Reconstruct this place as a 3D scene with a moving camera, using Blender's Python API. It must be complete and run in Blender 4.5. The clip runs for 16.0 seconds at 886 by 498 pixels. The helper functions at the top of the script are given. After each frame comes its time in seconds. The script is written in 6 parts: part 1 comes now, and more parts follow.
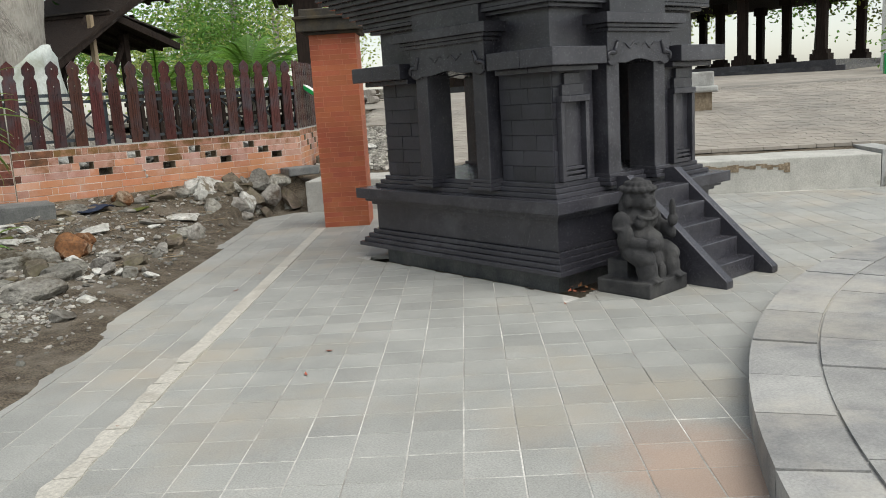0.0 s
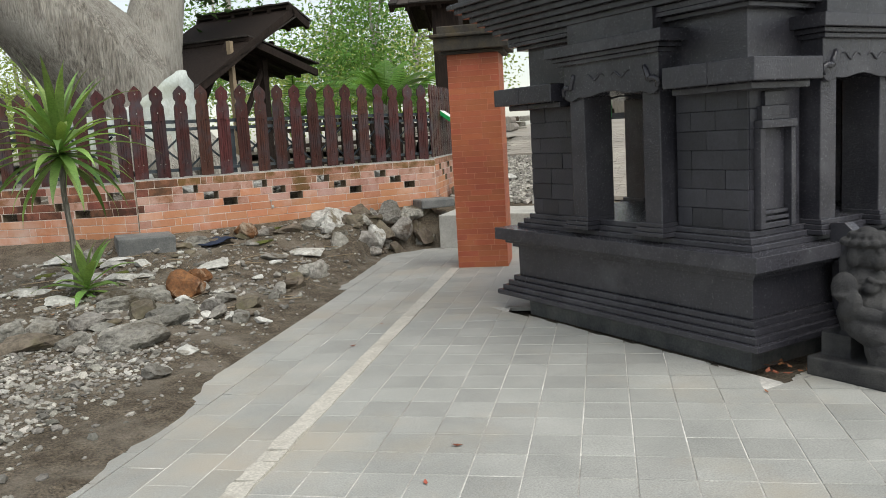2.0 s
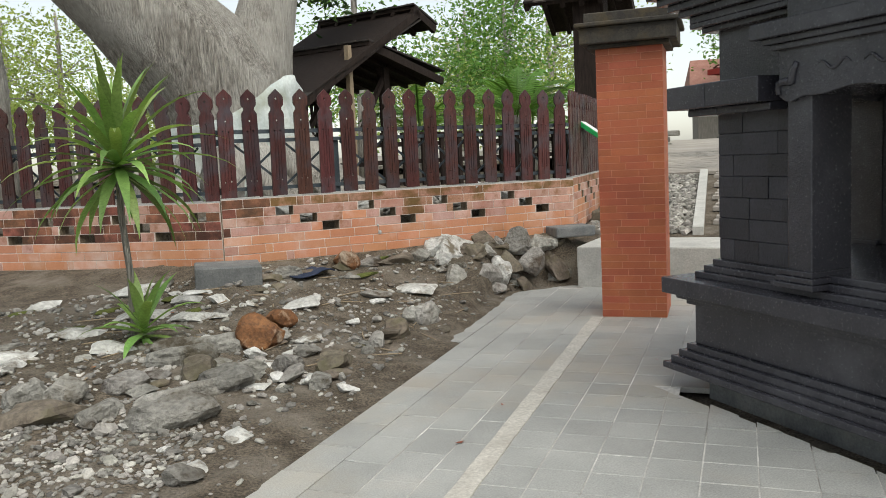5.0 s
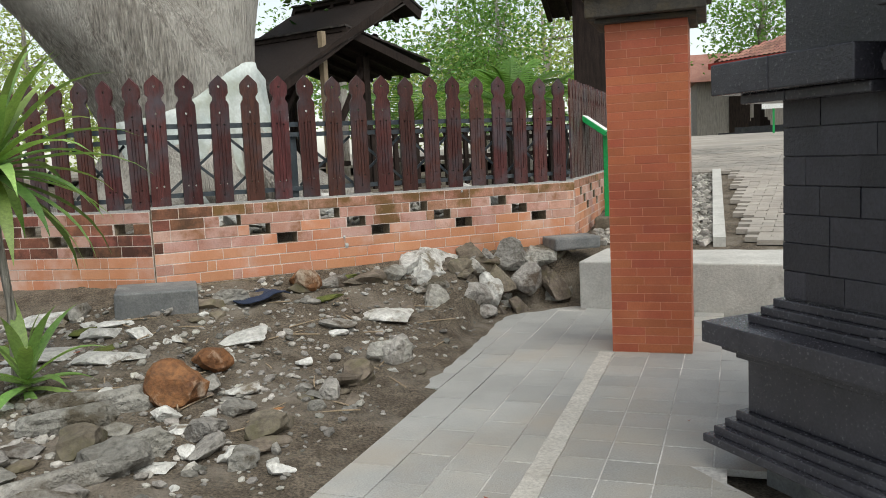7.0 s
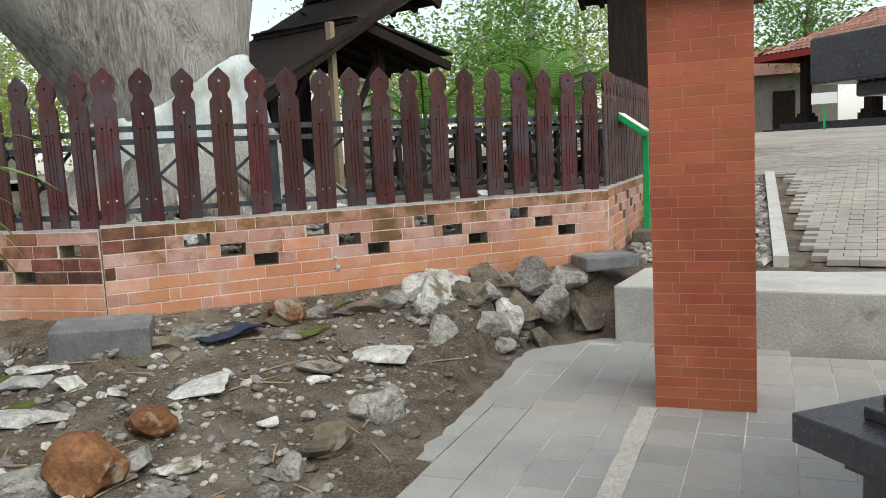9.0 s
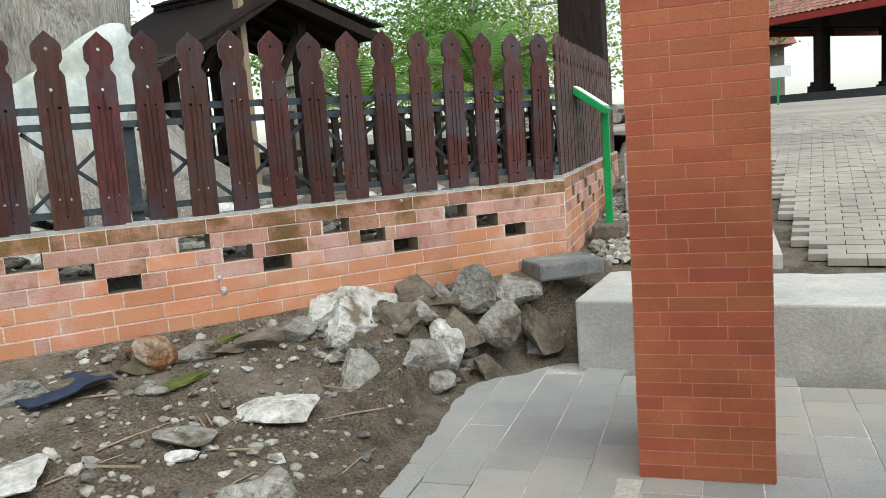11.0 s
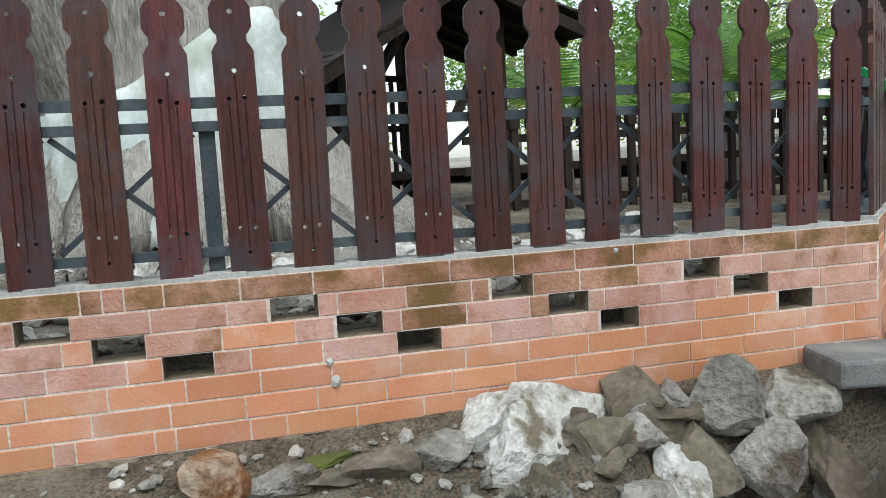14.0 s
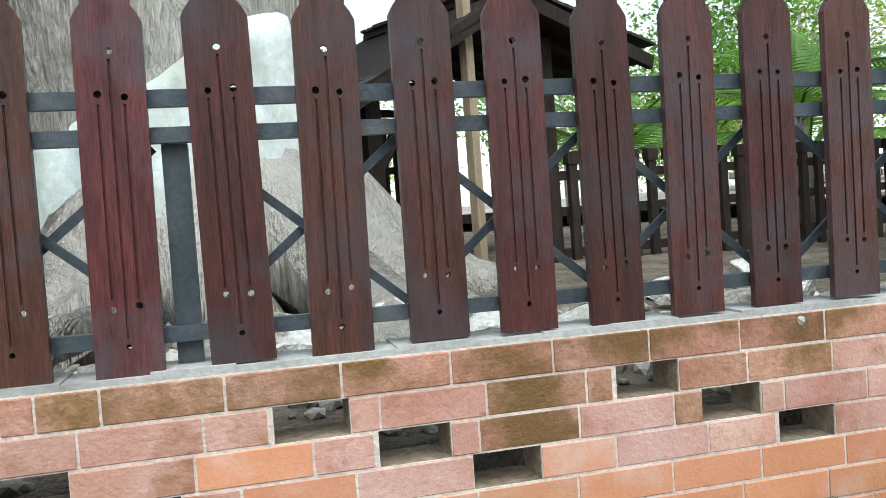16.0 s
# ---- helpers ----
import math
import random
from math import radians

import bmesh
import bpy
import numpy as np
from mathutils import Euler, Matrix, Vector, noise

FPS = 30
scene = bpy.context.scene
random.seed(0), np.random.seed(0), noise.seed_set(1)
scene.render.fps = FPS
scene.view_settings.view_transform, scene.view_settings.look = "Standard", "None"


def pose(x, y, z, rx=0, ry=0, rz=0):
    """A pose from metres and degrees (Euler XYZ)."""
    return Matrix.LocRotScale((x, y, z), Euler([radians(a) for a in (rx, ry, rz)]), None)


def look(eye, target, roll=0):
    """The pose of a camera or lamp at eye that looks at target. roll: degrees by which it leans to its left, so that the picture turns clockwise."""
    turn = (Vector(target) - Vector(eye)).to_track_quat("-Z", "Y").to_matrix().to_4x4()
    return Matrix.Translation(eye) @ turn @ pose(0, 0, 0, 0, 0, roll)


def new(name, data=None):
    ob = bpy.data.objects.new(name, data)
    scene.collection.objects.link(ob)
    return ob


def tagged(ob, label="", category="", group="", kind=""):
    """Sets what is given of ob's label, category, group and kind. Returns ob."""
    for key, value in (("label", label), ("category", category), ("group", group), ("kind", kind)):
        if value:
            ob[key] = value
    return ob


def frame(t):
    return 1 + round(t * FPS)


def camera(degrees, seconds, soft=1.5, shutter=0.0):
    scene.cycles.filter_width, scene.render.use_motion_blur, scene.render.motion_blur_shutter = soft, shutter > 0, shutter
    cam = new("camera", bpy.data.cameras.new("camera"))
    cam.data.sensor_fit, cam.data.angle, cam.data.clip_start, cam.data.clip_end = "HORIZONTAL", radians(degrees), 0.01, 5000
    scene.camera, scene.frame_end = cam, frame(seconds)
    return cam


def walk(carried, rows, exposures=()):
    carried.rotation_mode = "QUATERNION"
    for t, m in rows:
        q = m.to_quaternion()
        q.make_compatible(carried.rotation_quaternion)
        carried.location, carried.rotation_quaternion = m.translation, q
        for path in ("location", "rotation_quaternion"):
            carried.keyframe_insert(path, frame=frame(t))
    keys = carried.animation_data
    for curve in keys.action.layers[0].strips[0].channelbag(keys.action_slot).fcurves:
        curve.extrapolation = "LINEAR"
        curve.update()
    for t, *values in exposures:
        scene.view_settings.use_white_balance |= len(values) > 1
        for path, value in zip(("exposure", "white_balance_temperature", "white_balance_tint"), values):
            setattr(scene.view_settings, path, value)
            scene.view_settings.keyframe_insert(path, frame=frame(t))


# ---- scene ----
cam = camera(57.2, 16.0, soft=0.6)
PATH = [
    (0, (-0.04, 0.187, 1.237), (1.371, 1.556, 0.871), -3.6),
    (0.5, (0.131, 0.326, 1.243), (1.465, 1.777, 0.903), -3.2),
    (1, (0.246, 0.481, 1.236), (1.483, 2.021, 0.928), -2.6),
    (1.5, (0.38, 0.714, 1.24), (1.591, 2.278, 0.942), -2.9),
    (2, (0.558, 0.929, 1.228), (1.735, 2.522, 0.948), -3.5),
    (2.5, (0.703, 1.074, 1.236), (1.836, 2.696, 0.947), -2.4),
    (3, (0.829, 1.268, 1.223), (2.007, 2.858, 0.926), -1.5),
    (3.5, (0.944, 1.479, 1.246), (2.193, 3.015, 0.958), -2.7),
    (4, (1.081, 1.692, 1.23), (2.222, 3.327, 1.071), -3.1),
    (4.5, (1.214, 1.877, 1.23), (2.154, 3.633, 1.041), -2.8),
    (4.7, (1.259, 1.976, 1.222), (2.183, 3.736, 1.007), -2.8),
    (6.8, (1.917, 2.948, 1.215), (2.816, 4.718, 0.975), -2.8),
    (7, (1.953, 3.032, 1.231), (2.881, 4.788, 0.998), -2.9),
    (7.5, (2.078, 3.218, 1.233), (3.047, 4.951, 0.997), -3.8),
    (8, (2.25, 3.404, 1.254), (3.163, 5.171, 1.046), -2.8),
    (8.2, (2.3, 3.477, 1.254), (3.185, 5.258, 1.043), -2.3),
    (10.3, (2.959, 4.348, 1.306), (3.782, 6.153, 1.048), -4.0),
    (10.5, (3.014, 4.452, 1.295), (3.895, 6.227, 1.026), -4.0),
    (11, (3.163, 4.673, 1.275), (4.115, 6.409, 0.991), -4.3),
    (11.5, (3.355, 4.837, 1.299), (4.185, 6.634, 1.013), -3.0),
    (12, (3.479, 5.075, 1.277), (4.285, 6.886, 1.015), -3.0),
    (12.5, (3.573, 5.327, 1.283), (4.403, 7.129, 1.027), -3.6),
    (13, (3.703, 5.557, 1.325), (4.369, 7.424, 1.063), -2.9),
    (13.5, (3.792, 5.74, 1.324), (4.314, 7.658, 1.098), -2.8),
    (14, (3.798, 6.027, 1.268), (4.296, 7.952, 1.055), -3.5),
    (14.5, (3.803, 6.284, 1.256), (4.331, 8.204, 1.067), -4.3),
    (15, (3.878, 6.567, 1.242), (4.347, 8.504, 1.076), -4.9),
    (15.5, (3.895, 6.744, 1.253), (4.326, 8.691, 1.103), -4.5),
    (16, (3.881, 6.961, 1.231), (4.335, 8.906, 1.142), -4.3),
]
walk(cam, [(t, look(eye, target, roll)) for t, eye, target, roll in PATH], exposures=[(0, 0.83, 6800, 6), (3.5, 0.9, 6800, 6), (8, 0.97, 6650, 6), (11, 1.15, 6450, 4), (12.2, 1.25, 6400, 3), (13.6, 1.1, 6250, 3), (14.5, 1.24, 6150, 2), (16, 1.5, 6150, 2)])
# ---- light ----
world = bpy.data.worlds.new("sky")
scene.world = world
world.use_nodes = True
SUN_EL, SUN_AZ = 58.0, 178.0
wn, wl = world.node_tree.nodes, world.node_tree.links
wn.clear()
sky = wn.new("ShaderNodeTexSky")
sky.sky_type, sky.sun_disc = "NISHITA", False
sky.sun_elevation, sky.sun_rotation = radians(SUN_EL), radians(SUN_AZ)
sky.air_density, sky.dust_density, sky.ozone_density = 1.0, 1.0, 1.0
pale = wn.new("ShaderNodeHueSaturation")
pale.inputs["Saturation"].default_value = 0.4
bg = wn.new("ShaderNodeBackground")
bg.inputs["Strength"].default_value = 0.1
wout = wn.new("ShaderNodeOutputWorld")
wl.new(sky.outputs[0], pale.inputs["Color"])
wl.new(pale.outputs[0], bg.inputs[0])
wl.new(bg.outputs[0], wout.inputs[0])
sun_data = bpy.data.lights.new("sun", "SUN")
sun_data.energy, sun_data.angle, sun_data.color = 1.5, radians(60), (1.0, 0.98, 0.95)
sun = new("sun", sun_data)
sun.matrix_world = pose(0, 0, 20, 90 - SUN_EL, 0, 180 - SUN_AZ)


# ---- materials ----
def mat(name, c1, c2, scale=6.0, rough=0.8, bump=0.3, bscale=60.0, c3=None, s3=1.2, cut=0.58, stretch=(1, 1, 1),
        rnd=0.0, island=False, leaf=0.0, metal=0.0, grain=0.5, local=False, spec=0.4, soft=0.12, dist=0.01, spill=None):
    m = bpy.data.materials.new(name)
    m.use_nodes = True
    n, l = m.node_tree.nodes, m.node_tree.links
    b = n["Principled BSDF"]
    b.inputs["Metallic"].default_value = metal
    b.inputs["Specular IOR Level"].default_value = spec
    if local:
        vec = n.new("ShaderNodeTexCoord").outputs["Object"]
    else:
        vec = n.new("ShaderNodeNewGeometry").outputs["Position"]
    mp = n.new("ShaderNodeMapping")
    mp.inputs["Scale"].default_value = stretch
    l.new(vec, mp.inputs[0])

    def tex(s, detail=6.0, src=mp.outputs[0], r=0.6):
        t = n.new("ShaderNodeTexNoise")
        t.inputs["Scale"].default_value, t.inputs["Detail"].default_value, t.inputs["Roughness"].default_value = s, detail, r
        l.new(src, t.inputs["Vector"])
        return t.outputs["Fac"]

    def ramp(fac, a, z):
        r = n.new("ShaderNodeMapRange")
        r.inputs[1].default_value, r.inputs[2].default_value = a, z
        l.new(fac, r.inputs[0])
        return r.outputs[0]

    def mix(fac, a, c, mode="MIX"):
        x = n.new("ShaderNodeMix")
        x.data_type, x.blend_type = "RGBA", mode
        for sock, val in ((x.inputs[0], fac), (x.inputs[6], a), (x.inputs[7], c)):
            if isinstance(val, (int, float)):
                sock.default_value = val
            elif isinstance(val, tuple):
                sock.default_value = (*val, 1)
            else:
                l.new(val, sock)
        return x.outputs[2]

    col = mix(ramp(tex(scale), 0.32, 0.68), c1, c2)
    fine = tex(bscale, 4.0)
    if grain:
        g = n.new("ShaderNodeMapRange")
        g.inputs[1].default_value, g.inputs[2].default_value = 0.25, 0.75
        g.inputs[3].default_value, g.inputs[4].default_value = 1 - grain * 0.6, 1 + grain * 0.5
        l.new(fine, g.inputs[0])
        v = n.new("ShaderNodeVectorMath")
        v.operation = "SCALE"
        l.new(col, v.inputs[0])
        l.new(g.outputs[0], v.inputs["Scale"])
        col = v.outputs[0]
    if c3:
        col = mix(ramp(tex(s3, 7.0, vec, 0.65), cut - soft, cut + soft), col, c3)
    if rnd:
        src = n.new("ShaderNodeNewGeometry").outputs["Random Per Island"] if island else n.new("ShaderNodeObjectInfo").outputs["Random"]
        h = n.new("ShaderNodeHueSaturation")
        hv = n.new("ShaderNodeMapRange")
        hv.inputs[3].default_value, hv.inputs[4].default_value = 1 - rnd, 1 + rnd
        l.new(src, hv.inputs[0])
        l.new(hv.outputs[0], h.inputs["Value"])
        w = n.new("ShaderNodeTexWhiteNoise")
        w.noise_dimensions = "1D"
        l.new(src, w.inputs["W"])
        hs = n.new("ShaderNodeMapRange")
        hs.inputs[3].default_value, hs.inputs[4].default_value = 0.5 - rnd * 0.05, 0.5 + rnd * 0.05
        l.new(w.outputs[0], hs.inputs[0])
        l.new(hs.outputs[0], h.inputs["Hue"])
        l.new(col, h.inputs["Color"])
        col = h.outputs[0]
    if spill:
        # a soft-edged old spill of another colour: centre, radius, colour
        gap = n.new("ShaderNodeVectorMath")
        gap.operation = "DISTANCE"
        l.new(vec, gap.inputs[0])
        gap.inputs[1].default_value = spill[0]
        edge_ = n.new("ShaderNodeMath")
        edge_.operation = "MULTIPLY_ADD"
        l.new(tex(3.0, 5.0, vec), edge_.inputs[0])
        edge_.inputs[1].default_value = 0.5
        l.new(gap.outputs["Value"], edge_.inputs[2])
        fade = n.new("ShaderNodeMapRange")
        fade.inputs[1].default_value, fade.inputs[2].default_value = spill[1] + 0.25, spill[1]
        fade.inputs[3].default_value, fade.inputs[4].default_value = 0.0, 0.6
        l.new(edge_.outputs[0], fade.inputs[0])
        col = mix(fade.outputs[0], col, spill[2])
    l.new(col, b.inputs["Base Color"])
    rr = n.new("ShaderNodeMapRange")
    rr.inputs[3].default_value, rr.inputs[4].default_value = max(rough - 0.12, 0.05), min(rough + 0.12, 1.0)
    l.new(fine, rr.inputs[0])
    l.new(rr.outputs[0], b.inputs["Roughness"])
    bp = n.new("ShaderNodeBump")
    bp.inputs["Strength"].default_value, bp.inputs["Distance"].default_value = bump, dist
    l.new(fine, bp.inputs["Height"])
    l.new(bp.outputs[0], b.inputs["Normal"])
    if leaf:
        tr = n.new("ShaderNodeBsdfTranslucent")
        ms = n.new("ShaderNodeMixShader")
        ms.inputs[0].default_value = leaf
        warm = mix(1.0, col, (1.0, 1.0, 0.55), "MULTIPLY")
        l.new(warm, tr.inputs["Color"])
        l.new(b.outputs[0], ms.inputs[1])
        l.new(tr.outputs[0], ms.inputs[2])
        l.new(ms.outputs[0], n["Material Output"].inputs["Surface"])
    return m


BLACK = mat("black_painted_stone", (0.031, 0.0305, 0.038), (0.05, 0.049, 0.059), 3, 0.24, 0.3, 90, (0.08, 0.079, 0.09), 2.5, 0.63, grain=0.4, spec=0.55)
BLACK_BLOCK = mat("black_painted_block", (0.03, 0.03, 0.037), (0.05, 0.0495, 0.06), 4, 0.34, 0.35, 80, rnd=0.25, grain=0.5, spec=0.45)
STATUE = mat("grey_carved_stone", (0.025, 0.025, 0.027), (0.05, 0.049, 0.05), 9, 0.85, 0.6, 110, (0.075, 0.073, 0.07), 5, 0.62, grain=0.6)
PILLAR = mat("red_brick_paint", (0.4, 0.1, 0.042), (0.47, 0.135, 0.062), 5, 0.5, 0.25, 120, (0.31, 0.075, 0.034), 1.6, 0.62, rnd=0.12, grain=0.25)
MORTAR_RED = mat("orange_mortar", (0.55, 0.22, 0.13), (0.64, 0.33, 0.23), 20, 0.85, 0.3, 120)
BRICK_O = mat("orange_brick", (0.48, 0.2, 0.1), (0.53, 0.255, 0.15), 5, 0.62, 0.25, 90, (0.58, 0.4, 0.33), 3.0, 0.6, rnd=0.1, grain=0.12)
BRICK_P = mat("pink_weathered_brick", (0.42, 0.205, 0.145), (0.53, 0.345, 0.29), 5, 0.7, 0.4, 90, (0.27, 0.12, 0.062), 5.5, 0.6, rnd=0.13, grain=0.2, soft=0.07)
BRICK_M = mat("mossy_brick", (0.32, 0.145, 0.085), (0.44, 0.245, 0.175), 8, 0.8, 0.5, 90, (0.155, 0.085, 0.028), 6, 0.51, rnd=0.14, grain=0.4, soft=0.09)
BRICK_D = mat("dark_stained_brick", (0.17, 0.062, 0.038), (0.3, 0.12, 0.072), 7, 0.75, 0.5, 90, (0.08, 0.034, 0.02), 4, 0.5, rnd=0.3, grain=0.4, soft=0.08)
MORTAR = mat("pale_mortar", (0.5, 0.41, 0.35), (0.66, 0.58, 0.52), 10, 0.9, 0.4, 90)
CEMENT = mat("grey_cement", (0.32, 0.32, 0.31), (0.44, 0.44, 0.42), 5, 0.85, 0.4, 70, (0.19, 0.185, 0.17), 2.2, 0.62, grain=0.35)
CEMENT_W = mat("pale_worn_plaster", (0.4, 0.39, 0.36), (0.53, 0.52, 0.48), 4, 0.85, 0.4, 60, (0.22, 0.2, 0.17), 2.6, 0.66, grain=0.3, soft=0.05)
RUBBLE = mat("exposed_rubble", (0.16, 0.12, 0.08), (0.3, 0.24, 0.17), 12, 0.95, 0.8, 50, grain=0.7)
SLAB = mat("dark_cement_slab", (0.11, 0.115, 0.115), (0.2, 0.2, 0.195), 6, 0.8, 0.4, 80, (0.28, 0.27, 0.24), 4, 0.64)
TILE = mat("grey_paving_tile", (0.305, 0.307, 0.29), (0.4, 0.398, 0.375), 2.0, 0.6, 0.35, 140, (0.39, 0.345, 0.28), 0.8, 0.62, rnd=0.09, grain=0.5, spill=((2.3, 1.33, 0.0), 0.42, (0.42, 0.27, 0.19)))
TILE_J = mat("grey_paving_tile_joined", (0.305, 0.307, 0.29), (0.4, 0.398, 0.375), 2.0, 0.6, 0.35, 140, (0.39, 0.345, 0.28), 0.8, 0.62, rnd=0.09, island=True, grain=0.5, spill=((2.3, 1.33, 0.0), 0.42, (0.42, 0.27, 0.19)))
JOINT = mat("tile_joint_cement", (0.2, 0.19, 0.17), (0.75, 0.73, 0.69), 1.8, 0.9, 0.3, 60)
STRIP = mat("pale_cement_strip", (0.46, 0.435, 0.385), (0.56, 0.53, 0.475), 7, 0.9, 0.4, 80, (0.3, 0.27, 0.23), 3.5, 0.64)
CURB = mat("grey_stone_curb", (0.2, 0.2, 0.2), (0.36, 0.355, 0.34), 3, 0.8, 0.35, 90, (0.44, 0.41, 0.36), 1.6, 0.6, rnd=0.14, grain=0.35)
PAVER = mat("grey_brown_paver", (0.28, 0.25, 0.215), (0.38, 0.345, 0.3), 1.5, 0.85, 0.3, 90, (0.2, 0.19, 0.17), 0.5, 0.58, rnd=0.08, island=True, grain=0.35)
SOIL = mat("gravelly_soil", (0.088, 0.068, 0.046), (0.2, 0.163, 0.12), 9, 0.95, 1.0, 80, (0.27, 0.235, 0.19), 2.4, 0.6, grain=1.5, dist=0.03)
PEBBLE = mat("grey_pebbles", (0.14, 0.13, 0.112), (0.4, 0.38, 0.34), 8, 0.9, 0.5, 90, rnd=0.5, island=True)
ROCK_G = mat("grey_rock", (0.19, 0.178, 0.155), (0.37, 0.355, 0.32), 8, 0.88, 1.0, 34, (0.085, 0.068, 0.048), 4, 0.56, rnd=0.3, grain=0.7, dist=0.03, soft=0.06)
ROCK_W = mat("white_limestone", (0.4, 0.39, 0.355), (0.66, 0.65, 0.615), 8, 0.85, 0.9, 34, (0.17, 0.14, 0.1), 5, 0.59, rnd=0.1, grain=0.55, dist=0.03, soft=0.05)
ROCK_O = mat("orange_brown_rock", (0.11, 0.044, 0.016), (0.23, 0.105, 0.04), 7, 0.75, 0.9, 40, (0.36, 0.3, 0.23), 5, 0.62, grain=0.9, soft=0.06)
ROCK_D = mat("dark_mossy_rock", (0.095, 0.076, 0.055), (0.2, 0.168, 0.13), 9, 0.92, 0.9, 40, (0.085, 0.082, 0.032), 5, 0.62, rnd=0.25, grain=0.7)
MOSS = mat("green_moss", (0.06, 0.075, 0.015), (0.12, 0.13, 0.03), 14, 0.95, 0.8, 90)
PICKET = mat("varnished_red_brown_wood", (0.043, 0.0155, 0.0135), (0.092, 0.031, 0.0255), 8, 0.33, 0.4, 60, (0.058, 0.052, 0.06), 4, 0.58, stretch=(5, 5, 0.45), rnd=0.3, grain=0.8, spec=0.3)
STEEL = mat("blue_grey_painted_steel", (0.03, 0.041, 0.05), (0.055, 0.07, 0.081), 10, 0.45, 0.2, 90, (0.1, 0.11, 0.115), 6, 0.64)
BARK = mat("grey_brown_bark", (0.2, 0.178, 0.15), (0.44, 0.41, 0.36), 5, 0.95, 1.0, 16, (0.5, 0.475, 0.425), 1.2, 0.56, stretch=(4, 4, 0.4), grain=1.1, dist=0.06)
CLOTH = mat("white_cloth", (0.42, 0.47, 0.45), (0.56, 0.59, 0.56), 3, 0.9, 0.5, 30, (0.33, 0.35, 0.29), 3.5, 0.58, grain=0.3)
OLDWOOD = mat("dark_old_timber", (0.014, 0.0095, 0.008), (0.035, 0.024, 0.019), 7, 0.85, 0.5, 60, stretch=(4, 4, 0.6), grain=0.5, spec=0.2)
SHINGLE = mat("dark_wood_shingle", (0.022, 0.018, 0.016), (0.05, 0.042, 0.036), 6, 0.9, 0.6, 50, rnd=0.3, island=True, grain=0.5)
PALEWOOD = mat("pale_bamboo_post", (0.25, 0.19, 0.12), (0.36, 0.28, 0.19), 9, 0.8, 0.3, 60, stretch=(4, 4, 0.5))
GREEN = mat("green_gloss_paint", (0.005, 0.26, 0.06), (0.01, 0.32, 0.085), 8, 0.4, 0.1, 60)
LEAF_D = mat("dark_green_leaf", (0.03, 0.07, 0.018), (0.06, 0.12, 0.028), 2, 0.6, 0.2, 60, rnd=0.4, island=True, leaf=0.35)
LEAF_L = mat("light_green_leaf", (0.3, 0.4, 0.12), (0.44, 0.52, 0.2), 1.5, 0.6, 0.2, 60, rnd=0.35, island=True, leaf=0.55)
LEAF_M = mat("mid_green_leaf", (0.11, 0.24, 0.055), (0.2, 0.36, 0.09), 1.5, 0.55, 0.2, 60, rnd=0.35, island=True, leaf=0.5)
LEAF_P = mat("palm_green_leaf", (0.12, 0.26, 0.045), (0.22, 0.4, 0.09), 1.5, 0.5, 0.1, 60, rnd=0.3, leaf=0.45)
LEAF_S = mat("strap_leaf_green", (0.13, 0.25, 0.055), (0.3, 0.44, 0.14), 3, 0.4, 0.1, 60, rnd=0.4, leaf=0.3)
ROOF = mat("red_clay_roof_tile", (0.3, 0.145, 0.105), (0.4, 0.22, 0.165), 3, 0.85, 0.4, 60, (0.13, 0.06, 0.05), 1.5, 0.6, rnd=0.2, island=True)
FASCIA = mat("dark_red_fascia", (0.26, 0.02, 0.015), (0.32, 0.03, 0.02), 4, 0.6, 0.2, 60)
WHITE = mat("white_wall_paint", (0.7, 0.7, 0.68), (0.78, 0.78, 0.76), 3, 0.8, 0.2, 60)
BLUE = mat("dark_blue_cloth", (0.012, 0.02, 0.045), (0.03, 0.042, 0.075), 12, 0.85, 0.5, 60)
STRAW = mat("dry_straw", (0.3, 0.24, 0.13), (0.45, 0.37, 0.22), 8, 0.9, 0.4, 60, rnd=0.3, island=True)
GREYWOOD = mat("grey_weathered_boards", (0.2, 0.18, 0.16), (0.32, 0.29, 0.26), 6, 0.9, 0.4, 50, stretch=(4, 4, 0.5))


